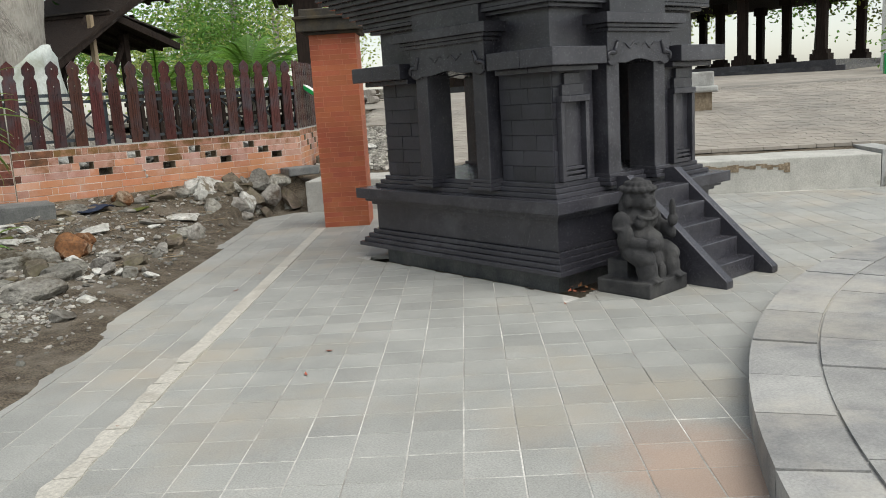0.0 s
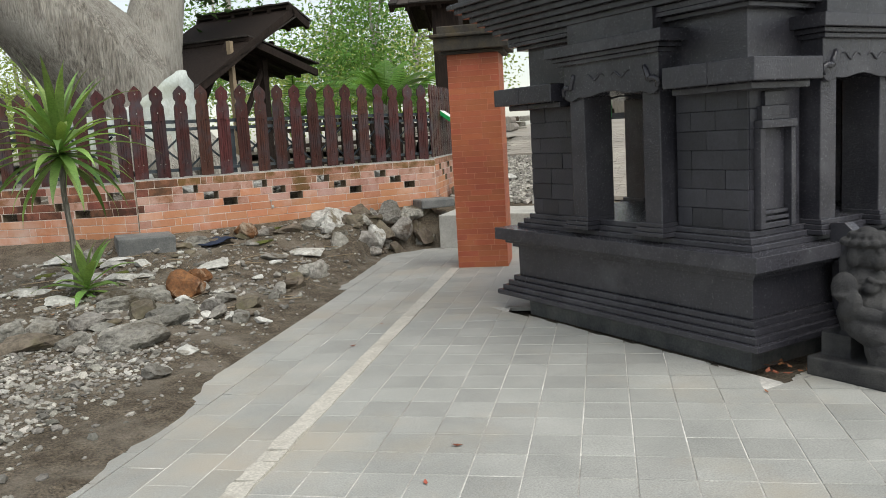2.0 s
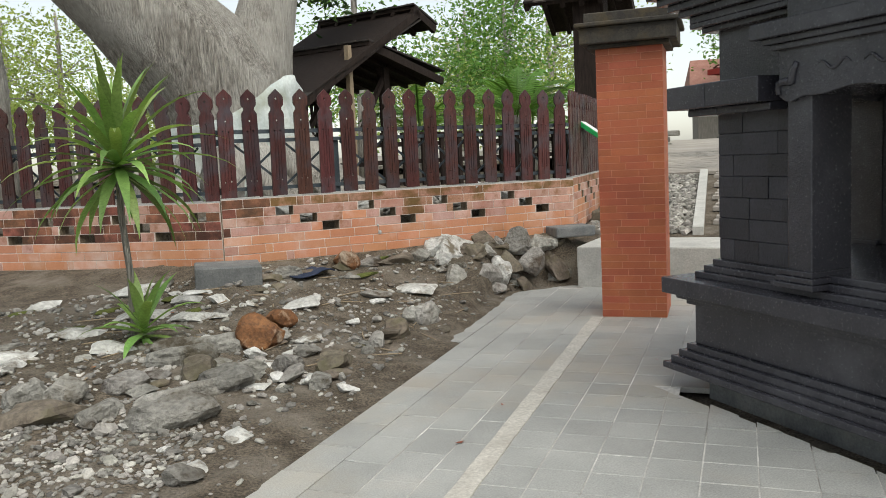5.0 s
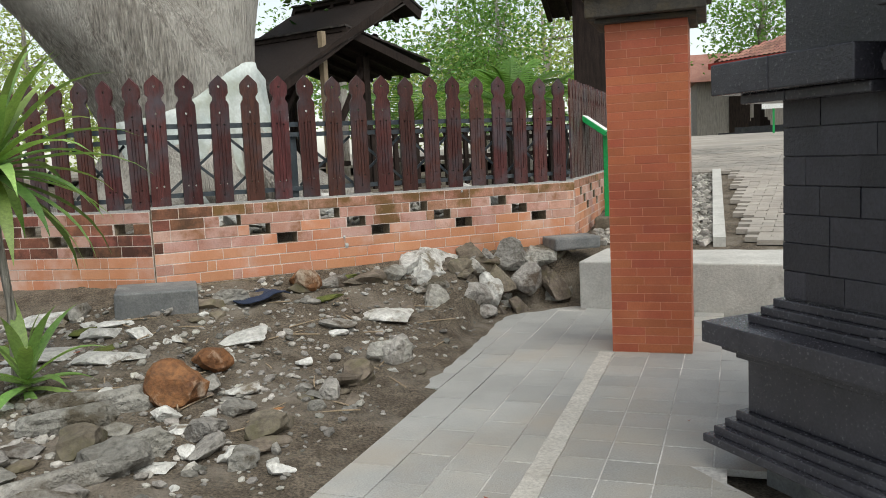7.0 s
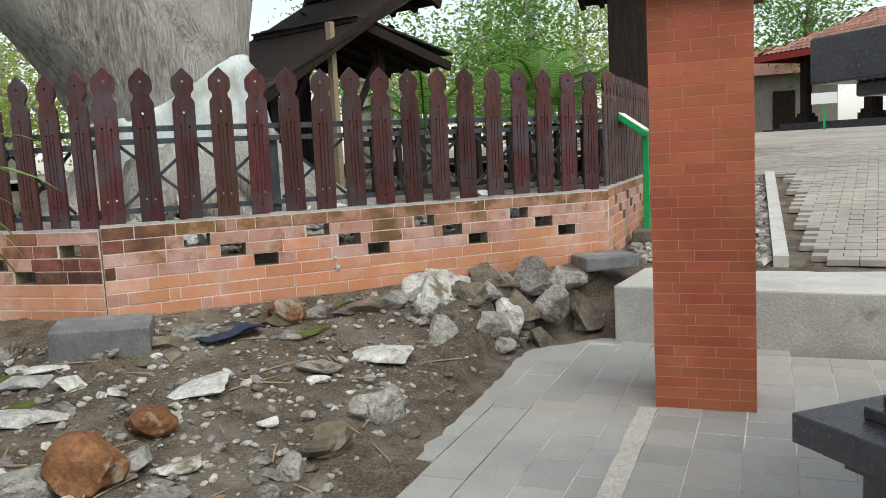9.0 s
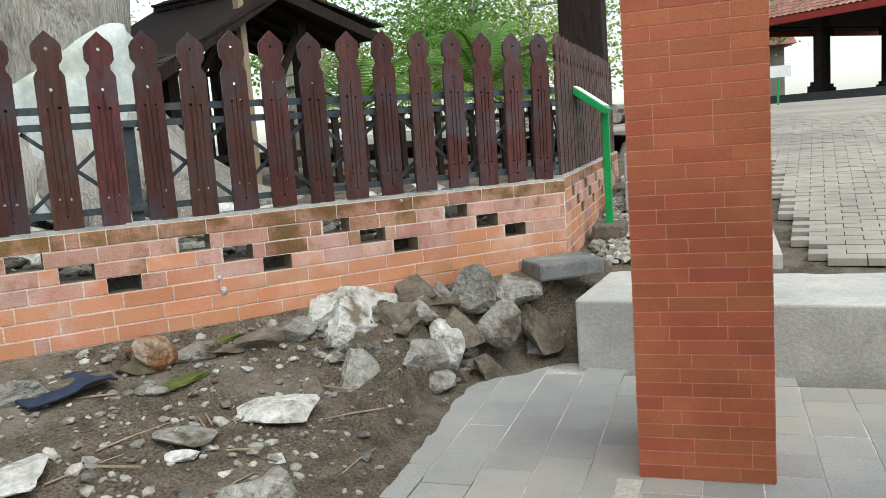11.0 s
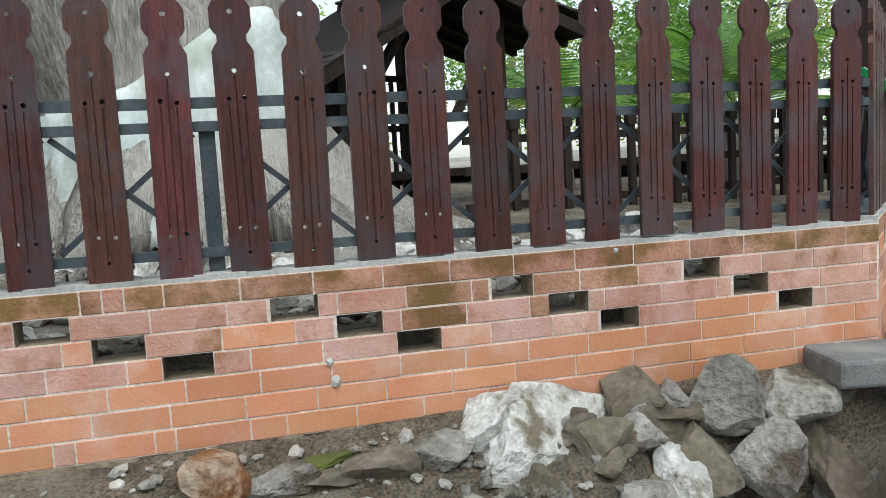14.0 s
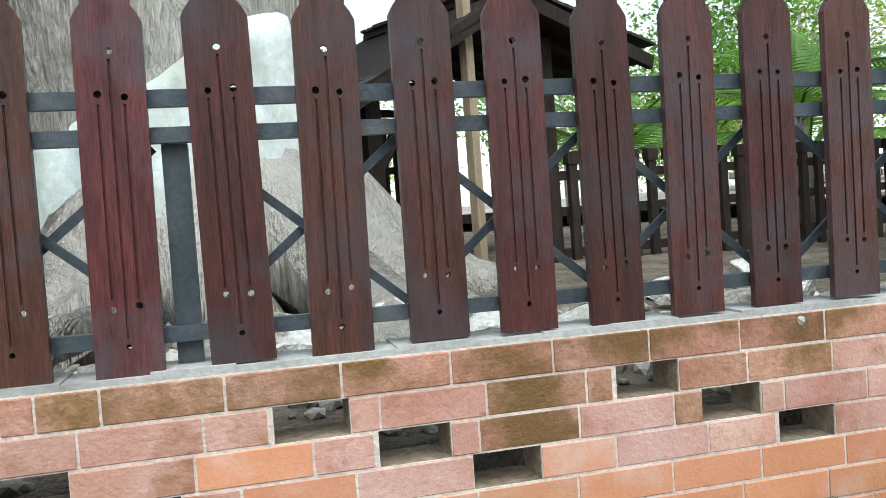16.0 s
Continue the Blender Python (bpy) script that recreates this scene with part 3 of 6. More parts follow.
def build_fence_wall(name, a, b, label, holes, parts, seed, tilt=0.0, dark=False):
    a, b = Vector(a), Vector(b)
    length = (b - a).length
    ang = math.degrees(math.atan2(b.y - a.y, b.x - a.x))
    wall = thing(name, pose(a.x, a.y, 0.015 if tilt else 0, 0, tilt, ang), label, "wall", kind="structure")
    rr = random.Random(seed)
    skin = Mesh()
    core, joined = Mesh(), {BRICK_O: Mesh(), BRICK_P: Mesh(), BRICK_M: Mesh(), BRICK_D: Mesh()}
    core.box(0, length, 0.0, TH, Z0, Z0 + COURSE * 3 - 0.0005)
    foot = Mesh()
    nf = int(length / 0.08)
    for k in range(nf):
        foot.box(length * k / nf, length * (k + 1) / nf, 0.004 - 0.012 * abs(math.sin(k * 1.7)), TH, Z0 - 0.16, Z0 - 0.0005)
    part("footing", foot, RUBBLE, wall, "rough brown rubble footing")
    core.box(0, length, 0.0, TH, Z0 + COURSE * 6, TOPZ)
    for c in range(NC):
        from_top = NC - 1 - c
        cuts = [(h, h + 0.145) for h in (g + off for g in holes for off in [0.0, 0.2, 0.39][from_top - 1:from_top])] if 1 <= from_top <= 3 else []
        cuts = sorted(q for q in cuts if q[0] > 0.12 and q[1] < length - 0.1)
        spans, x = [], 0.0
        for h0, h1 in cuts:
            spans.append((x, h0))
            x = h1
        spans.append((x, length))
        z = Z0 + c * COURSE
        for s0, s1 in spans:
            skin.box(s0 + 0.001, s1 - 0.001, -0.0045, 0.001, z, z + COURSE)
            if 1 <= from_top <= 3:
                core.box(s0 + 0.0, s1, 0.0, TH, z - 0.0003, z + COURSE + 0.0003)
            x = s0
            first = True
            while x < s1 - 0.01:
                w = 0.225 if not first else rr.choice((0.225, 0.225, 0.11, 0.17, 0.06))
                first = False
                if rr.random() < 0.08:
                    w = rr.choice((0.06, 0.11))
                w = min(w, s1 - x)
                if s1 - x - w < 0.04:
                    w = s1 - x
                w = math.floor(w * 100) / 100 if w > 0.03 else w
                q = rr.random()
                material = BRICK_O
                if from_top <= 3 and (dark or (tilt and x < 0.22)):
                    material = BRICK_D if q < (0.92 if dark else 0.55) - 0.06 * from_top else BRICK_P
                elif from_top == 0:
                    material = BRICK_M
                elif from_top <= 3:
                    mossy = 3.9 < x + a.x < 5.2 and x % 1.1 > 0.45 and from_top < 3
                    material = BRICK_M if q < (0.6 if mossy else 0.06) else (BRICK_P if q < 0.97 - from_top * 0.08 else BRICK_O)
                elif q < 0.12:
                    material = BRICK_P
                if w >= 0.02:
                    me, ln = brick_mesh(w, material)
                    pm = pose(x, rr.uniform(-0.0015, 0.0015), z)
                    if parts:
                        o = part("brick", me, material, wall)
                        o.matrix_local = pm
                    else:
                        joined[material].box(0.003, ln - 0.003, -0.007, 0.02, 0.003, COURSE - 0.003, pm, b=0.002)
                x += max(w, 0.02)
    if skin.v:
        part("mortar_skin", skin, MORTAR, wall, "pale pointing between the bricks")
    # brown core colour also carries the shade inside the stepped openings
    part("wall_core", core, RUBBLE, wall, "rough brown mortar core, darkened for shade in its openings")
    cap = Mesh()
    n = int(length / 0.15)
    for k in range(n):
        x0, x1 = length * k / n, length * (k + 1) / n
        cap.box(x0, x1, -0.003, TH + 0.01, TOPZ, TOPZ + 0.014 + 0.003 * math.sin(k * 2.3))
    part("cement_cap", cap, CEMENT, wall, "grey cement capping")
    for material, me in joined.items():
        if me.v:
            tagged(part("joined_bricks", me, material, wall), kind="stuff")
    return wall


GROUP0 = 3.886 - 2.74
build_fence_wall("wall_front", WALL[2], WALL[3], "orange brick fence wall with stepped openings and mossy top", [GROUP0 + 0.715 * k for k in range(-2, 4)], True, 5, 0.45)
build_fence_wall("wall_left", WALL[1], WALL[2], "orange brick fence wall with stepped openings and mossy top", [0.25 + 0.715 * k for k in range(0, 5)], True, 6, dark=True)
build_fence_wall("wall_right", WALL[3], WALL[4], "orange brick fence wall with stepped openings", [0.3 + 0.6 * k for k in range(0, 6)], True, 7)
build_fence_wall("wall_far_left", WALL[0], WALL[1], "orange brick fence wall", [0.3 + 0.715 * k for k in range(0, 5)], False, 8, dark=True)

# ---- picket fence ----
PZ0, PZ1 = 0.962, 1.81


def picket_mesh(name, dots):
    """One board: shaped head, drilled holes and three cut grooves."""
    half = [(0.061, 0.0), (0.061, 0.655), (0.052, 0.672), (0.043, 0.684), (0.043, 0.704), (0.052, 0.714), (0.06, 0.728), (0.06, 0.782), (0.05, 0.8), (0.0, 0.848)]
    outline = [(x, z) for x, z in half] + [(-x, z) for x, z in half[::-1][1:]]
    T = 0.018
    bm = bmesh.new()

    def loop(pts, y):
        vs = [bm.verts.new((x, y, z)) for x, z in pts]
        return vs, [bm.edges.new((vs[i], vs[(i + 1) % len(vs)])) for i in range(len(vs))]

    through_ = []
    for x, z, r in dots:
        through_.append([(x + r * math.cos(k * math.pi / 4), z + r * math.sin(k * math.pi / 4)) for k in range(8)])
    slots = []
    for x, z0, z1 in ((-0.023, 0.145, 0.503), (0.0, 0.072, 0.585), (0.023, 0.145, 0.503)):
        slots.append([(x - 0.0025, z0), (x + 0.0025, z0), (x + 0.0025, z1), (x - 0.0025, z1)])
    front, front_edges = [], []
    for pts in [outline] + through_ + slots:
        vs, es = loop(pts, -T / 2)
        front.append(vs)
        front_edges += es
    bmesh.ops.triangle_fill(bm, use_beauty=True, use_dissolve=False, edges=front_edges, normal=(0, -1, 0))
    back, back_edges = [], []
    for pts in [outline] + through_:
        vs, es = loop(pts, T / 2)
        back.append(vs)
        back_edges += es
    bmesh.ops.triangle_fill(bm, use_beauty=True, use_dissolve=False, edges=back_edges, normal=(0, 1, 0))
    for f_, b_ in zip(front, back):
        n = len(f_)
        for i in range(n):
            bm.faces.new((f_[i], f_[(i + 1) % n], b_[(i + 1) % n], b_[i]))
    for vs in front[1 + len(through_):]:
        low = [bm.verts.new((v.co.x, v.co.y + 0.005, v.co.z)) for v in vs]
        for i in range(4):
            bm.faces.new((vs[i], vs[(i + 1) % 4], low[(i + 1) % 4], low[i]))
        bm.faces.new(low)
    bmesh.ops.recalc_face_normals(bm, faces=bm.faces)
    me = bpy.data.meshes.new(name)
    bm.to_mesh(me)
    bm.free()
    me.materials.append(PICKET)
    return me


HEAD = [(0.0, 0.772, 0.0085)]
DOTS = []
for dr in random.Random(14).sample(range(100), 4):
    q = random.Random(dr)
    DOTS.append(HEAD + [(q.uniform(-0.003, 0.003), 0.6, q.uniform(0.0064, 0.008))] + [(sx * 0.023, 0.518 + q.uniform(-0.004, 0.004), q.uniform(0.0062, 0.0078)) for sx in (-1, 1)]
                + [(sx * 0.023, 0.13 + q.uniform(-0.004, 0.004), q.uniform(0.006, 0.0078)) for sx in (-1, 1)] + [(0.0, 0.056, q.uniform(0.005, 0.0072))])
PICKETS = [picket_mesh("picket", d) for d in DOTS]
pick_rng = random.Random(3)


def bar(m, p, q, w, t):
    """A flat bar between two points in the fence's own x-z plane."""
    p, q = Vector(p), Vector(q)
    d = q - p
    ln = d.length
    a = math.degrees(math.atan2(d.y, d.x))
    return m.box(0, ln, -t / 2, t / 2, -w / 2, w / 2, pose(p.x, 0, p.y, 0, -a, 0))


FRONT_PICKETS = [0.075, 0.28, 0.487, 0.699, 0.898, 1.099, 1.293, 1.489, 1.683, 1.88, 2.079, 2.279, 2.487, 2.69, 2.888, 3.085, 3.28]


def build_fence(name, a, b, first, back, label, pitch=0.1915, tilt=0.0, places=None):
    a, b = Vector(a), Vector(b)
    length = (b - a).length
    ang = math.degrees(math.atan2(b.y - a.y, b.x - a.x))
    fence = thing(name, pose(a.x, a.y, 0.02 if tilt else 0, 0, tilt, ang), label, "fence")
    if not places:
        places = [first + pitch * k for k in range(int((length - 0.05 - first) / pitch) + 1)]
    for x in places:
        o = part("picket", PICKETS[pick_rng.randrange(4)], PICKET, fence)
        o.matrix_local = pose(x + pick_rng.uniform(-0.004, 0.004), back - 0.035, PZ0 + pick_rng.uniform(-0.006, 0.006), 0, pick_rng.uniform(-0.7, 0.7), 0)
    y = back
    for z, w in ((1.475, 0.032), (1.405, 0.03), (1.025, 0.03)):
        o = part("rail", Mesh().box(0.0, length, -0.012, 0.012, z - w / 2, z + w / 2), STEEL, fence, "blue-grey painted steel rail")
        o.matrix_local = pose(0, y, 0)
    posts, x = [], 1.0 - 1.32
    while x < length:
        posts.append(x)
        if x < 0:
            x += 1.32
            continue
        o = part("post", Mesh().box(x - 0.024, x + 0.024, -0.02, 0.02, TOPZ, 1.39), STEEL, fence, "blue-grey painted steel post")
        o.matrix_local = pose(0, y + 0.033, 0)
        x += 1.32
    for p in posts:
        for k in range(3):
          for za, zb in ((1.385, 1.045), (1.045, 1.385)):
            q0, q1 = (p + 0.04 + 0.42 * k, za), (p + 0.44 + 0.42 * k, zb)
            if q0[0] > 0 and q1[0] < length:
                o = part("brace", bar(Mesh(), q0, q1, 0.018, 0.008), STEEL, fence)
                o.matrix_local = pose(0, y + 0.02 + (0.009 if q0[1] < q1[1] else 0), 0)
    return fence


build_fence("picket_fence", WALL[2], WALL[3], 0.15, 0.055, "red-brown varnished picket fence on a brick wall", tilt=0.45, places=FRONT_PICKETS)
build_fence("picket_fence", WALL[1], WALL[2], 0.246, 0.055, "red-brown varnished picket fence on a brick wall")
build_fence("picket_fence", WALL[3], WALL[4], 0.1, 0.055, "red-brown varnished picket fence on a brick wall", 0.155)
build_fence("picket_fence", WALL[0], WALL[1], 0.1, 0.055, "red-brown varnished picket fence on a brick wall")


# ---- red brick gate pillar ----
PW = 0.455
pa, pb = Vector((5.055, 6.785)), Vector((5.37, 6.455))
pd = (pb - pa).normalized()
pillar_ang = math.degrees(math.atan2(pd.y, pd.x))
pillar = thing("brick_pillar", pose(pa.x, pa.y, 0, 0, 0, pillar_ang), "square red painted brick pillar with a dark stone cap", "pillar")
part("core", Mesh().box(0.0006, PW - 0.0006, 0.0006, PW - 0.0006, 0.0, 1.93), MORTAR_RED, pillar, "pale orange mortar core")
brng = random.Random(12)
BC = 0.0505
pil_cache = {}
pil_join = Mesh()
for side in range(4):
    sm_ = pose(PW / 2, PW / 2, 0, 0, 0, 90 * side) @ pose(-PW / 2, -PW / 2, 0)
    for c in range(38):
        x = 0.0
        w = brng.choice((0.09, 0.12, 0.19, 0.15))
        while x < PW - 0.005:
            if PW - x - w < 0.05:
                w = PW - x
            key = round(w, 3)
            m = sm_ @ pose(x, 0, c * BC + 0.002)
            if side in (0, 1):
                if key not in pil_cache:
                    pil_cache[key] = Mesh().box(0.0016, key - 0.0016, -0.001, 0.006, 0.0018, BC - 0.0018, b=0.0009).data("brick", PILLAR)
                o = part("brick", pil_cache[key], PILLAR, pillar)
                o.matrix_local = m
            else:
                pil_join.box(0.0016, key - 0.0016, -0.001, 0.006, 0.0018, BC - 0.0018, m, b=0.0009)
            x += w
            w = 0.19
tagged(part("joined_bricks", pil_join, PILLAR, pillar), kind="stuff")
cap = Mesh()
cap.box(-0.05, PW + 0.05, -0.05, PW + 0.05, 1.915, 1.945)
cap.box(-0.10, PW + 0.10, -0.10, PW + 0.10, 1.945, 2.06)
cap.box(-0.13, PW + 0.13, -0.13, PW + 0.13, 2.06, 2.09)
cap.box(-0.07, PW + 0.07, -0.07, PW + 0.07, 2.09, 2.16)
part("cap", cap, mat("mossy_dark_cap", (0.035, 0.032, 0.028), (0.07, 0.062, 0.05), 6, 0.9, 0.5, 60, (0.1, 0.075, 0.04), 5, 0.58), pillar, "dark weathered stone cap", bevel=0.008)

# ---- black shrine ----
SX, SY = 1.95, 2.16
shrine = thing("stone_shrine", SHRINE_POSE, "small black painted stone shrine with open doorways", "shrine")


def ring(m, z0, z1, off, b=0.0):
    return m.box(-off, SX + off, -off, SY + off, z0, z1, b=b)


def tier(name, rows, label=""):
    for z0, z1, off in rows:
        part(name, ring(Mesh(), z0, z1, off), BLACK, shrine, label, bevel=0.004)


part("foundation", ring(Mesh(), -0.06, 0.115, -0.16), SLAB, shrine, "rough dark foundation course")
tier("base_moulding", [(0.10, 0.132, 0.0), (0.132, 0.165, -0.028), (0.165, 0.197, -0.056), (0.197, 0.23, -0.084)])
tier("plinth", [(0.23, 0.43, -0.115)])
tier("sill_moulding", [(0.43, 0.458, -0.085), (0.458, 0.486, -0.05), (0.486, 0.565, 0.0)])
tier("floor_moulding", [(0.565, 0.595, -0.115), (0.595, 0.625, -0.145), (0.625, 0.655, -0.175)])
A = 0.205
WT = 0.1
ox0, ox1, oy0, oy1 = 0.70, 1.20, 0.76, 1.36
for x0, x1, y0, y1 in ((A, ox0 - 0.1, A, A + WT), (ox1 + 0.1, SX - A, A, A + WT), (A, ox0 - 0.1, SY - A - WT, SY - A), (ox1 + 0.1, SX - A, SY - A - WT, SY - A),
                       (A, A + WT, A + WT, oy0 - 0.1), (A, A + WT, oy1 + 0.1, SY - A - WT), (SX - A - WT, SX - A, A + WT, oy0 - 0.1), (SX - A - WT, SX - A, oy1 + 0.1, SY - A - WT)):
    part("wall", Mesh().box(x0, x1, y0, y1, 0.65, 1.42), BLACK, shrine)
# stone blocks on the outer faces
blk = random.Random(21)
blk_cache = {}


def blocks(m, length, z0, z1):
    n = int(round((z1 - z0) / 0.105))
    h = (z1 - z0) / n
    for r in range(n):
        x, w = 0.0, blk.choice((0.1, 0.16, 0.2))
        while x < length - 0.005:
            if length - x - w < 0.05:
                w = length - x
            key = (round(w, 2), round(h, 3))
            if key not in blk_cache:
                blk_cache[key] = Mesh().box(0.001, key[0] - 0.001, -0.009, 0.01, 0.001, h - 0.001, b=0.002).data("block", BLACK_BLOCK)
            o = part("block", blk_cache[key], BLACK_BLOCK, shrine)
            o.matrix_local = m @ pose(x, blk.uniform(-0.0025, 0.0025), z0 + r * h)
            x += w
            w = blk.choice((0.16, 0.2, 0.22))


for s0, s1 in ((A, oy0 - 0.1), (oy1 + 0.1, SY - A)):
    blocks(pose(A, s1, 0, 0, 0, -90), s1 - s0, 0.66, 1.36)
blocks(pose(A, A, 0), 0.12, 0.66, 1.36)
blocks(pose(SX - A - 0.12, A, 0), 0.12, 0.66, 1.36)
# doorways with posts, carved lintels and cornices


def doorway(m, width, floor=True):
    """A portal in its own frame: x along the wall, y outward is negative."""
    for x in (-width / 2 - 0.13, width / 2):
        p = Mesh()
        p.box(x, x + 0.13, -0.10, 0.12, 0.655, 1.41)
        o = part("door_post", p, BLACK, shrine, bevel=0.006)
        o.matrix_local = m
        f = Mesh()
        for k, (e, za, zb) in enumerate(((0.05, 0.60, 0.625), (0.035, 0.625, 0.65), (0.02, 0.65, 0.675))):
            f.box(x - e, x + 0.13 + e, -0.10 - e, 0.1, za, zb)
        part("post_foot", f, BLACK, o, bevel=0.004)
    li = Mesh()
    hw = width / 2 + 0.15
    # lintel with a wavy lower edge
    n = 24
    top, low = 1.60, []
    for k in range(n + 1):
        x = lerp(-hw, hw, k / n)
        u = abs(x) / hw
        low.append((x, 1.40 - 0.035 * max(0, math.sin(u * 9.0)) * (u > 0.55) + 0.012 * math.cos(u * 6)))
    poly = [(-hw, top), *low, (hw, top)]
    vs = [(x, -0.125, z) for x, z in poly] + [(x, 0.10, z) for x, z in poly]
    k = len(poly)
    li.add(vs, [tuple(range(k)), tuple(range(k, 2 * k))[::-1]] + [(i, k + i, k + (i + 1) % k, (i + 1) % k) for i in range(k)])
    lintel = part("carved_lintel", li, BLACK, shrine, "carved lintel with scrolls", bevel=0.004)
    lintel.matrix_local = m
    for sgn in (-1, 1):
        sc = Mesh()
        pts = [(sgn * (hw - 0.005 - 0.045 * (1 - math.cos(q * 0.33)) + 0.012 * math.sin(q)), -0.128, 1.405 + 0.02 * math.sin(q * 0.7) + q * 0.011) for q in range(11)]
        sc.tube(pts, [0.012 + 0.006 * math.sin(q * 0.31) for q in range(11)], 6)
        part("scroll", sc, BLACK, lintel, smooth=True)
        sc = Mesh()
        pts = [(sgn * (0.03 + 0.15 * q / 24), -0.126, 1.50 + 0.016 * math.sin(q * 0.36)) for q in range(25)]
        sc.tube(pts, [0.003 + 0.005 * math.sin(q * 0.13) for q in range(25)], 6)
        part("scroll", sc, BLACK, lintel, smooth=True)
    for z0, z1, e, dp in ((1.585, 1.61, 0.02, 0.15), (1.61, 1.635, 0.05, 0.17), (1.635, 1.70, 0.09, 0.2), (1.70, 1.86, -0.04, 0.12)):
        o = part("door_cornice", Mesh().box(-hw - e, hw + e, -dp, 0.1, z0, z1), BLACK, shrine, bevel=0.004)
        o.matrix_local = m


doorway(pose(A, (oy0 + oy1) / 2, 0, 0, 0, -90), oy1 - oy0 - 0.12)
doorway(pose((ox0 + ox1) / 2, A, 0), ox1 - ox0 - 0.12)
doorway(pose((ox0 + ox1) / 2, SY - A, 0, 0, 0, 180), ox1 - ox0 - 0.12)
doorway(pose(SX - A, (oy0 + oy1) / 2, 0, 0, 0, 90), oy1 - oy0 - 0.03)
# bands between the portals
bands = []
for z0, z1, off in ((1.35, 1.385, -0.1), (1.385, 1.495, -0.03)):
    d = -off
    for x0, x1 in ((d, ox0 - 0.16), (ox1 + 0.16, SX - d)):
        bands += [(x0, x1, d, A + WT, z0, z1), (x0, x1, SY - A - WT, SY - d, z0, z1)]
    for y0, y1 in ((A + WT, oy0 - 0.16), (oy1 + 0.16, SY - A - WT)):
        bands += [(d, A + WT, y0, y1, z0, z1), (SX - A - WT, SX - d, y0, y1, z0, z1)]
for q in bands:
    part("band", Mesh().box(*q), BLACK, shrine, "projecting stone band", bevel=0.006)
tier("upper_wall", [(1.42, 1.80, -A)])
rows, off = [(1.74, 1.765, -0.15), (1.765, 1.79, -0.11)], -0.11
for k in range(9):
    rows.append((1.79 + 0.032 * k, 1.79 + 0.032 * (k + 1), -0.11 + 0.036 * k))
tier("cornice", rows, "stepped cornice flaring outward")
rows = []
for k in range(7):
    rows.append((2.078 + 0.16 * k, 2.078 + 0.16 * (k + 1), 0.12 - 0.15 * k))
tier("roof_tier", rows)
# niche panels on the front
for x0 in (A + 0.03, SX - A - 0.3):
    for a, b_, za, zb, d in ((0, 0.035, 0.66, 1.16, 0.05), (0.235, 0.27, 0.66, 1.16, 0.05), (0, 0.27, 1.16, 1.2, 0.06), (0.035, 0.235, 0.66, 0.69, 0.04), (0.035, 0.235, 0.70, 0.72, 0.035), (0.035, 0.235, 0.73, 0.75, 0.03),
                             (0.03, 0.24, 1.2, 1.27, 0.035), (0.06, 0.21, 1.27, 1.34, 0.03), (0.035, 0.235, 0.75, 1.16, 0.006)):
        part("niche_panel", Mesh().box(x0 + a, x0 + b_, A - d, A + 0.001, za, zb), BLACK, shrine, bevel=0.003)
# stairs
STX0, STX1 = ox0 + 0.02, ox1 - 0.02
NS = 5
for k in range(NS):
    z1 = 0.565 - 0.113 * k
    part("step", Mesh().box(STX0, STX1, -0.12 * (k + 1) - 0.02, -0.12 * k - 0.02 if k else 0.1, 0.0, z1 - 0.002 if k else 0.562), BLACK, shrine, bevel=0.006)
for x in (STX0 - 0.075, STX1 + 0.003):
    poly = [(0.06, 0.52), (0.06, 0.66), (-0.02, 0.665), (-0.74, 0.045), (-0.74, 0.0), (-0.03, 0.0), (0.02, 0.52)]
    vs = [(x, y, z) for y, z in poly] + [(x + 0.072, y, z) for y, z in poly]
    k = len(poly)
    part("stringer", Mesh().add(vs, [tuple(range(k)), tuple(range(k, 2 * k))[::-1]] + [(i, k + i, k + (i + 1) % k, (i + 1) % k) for i in range(k)]), BLACK, shrine, "sloping stair side wall", bevel=0.004)


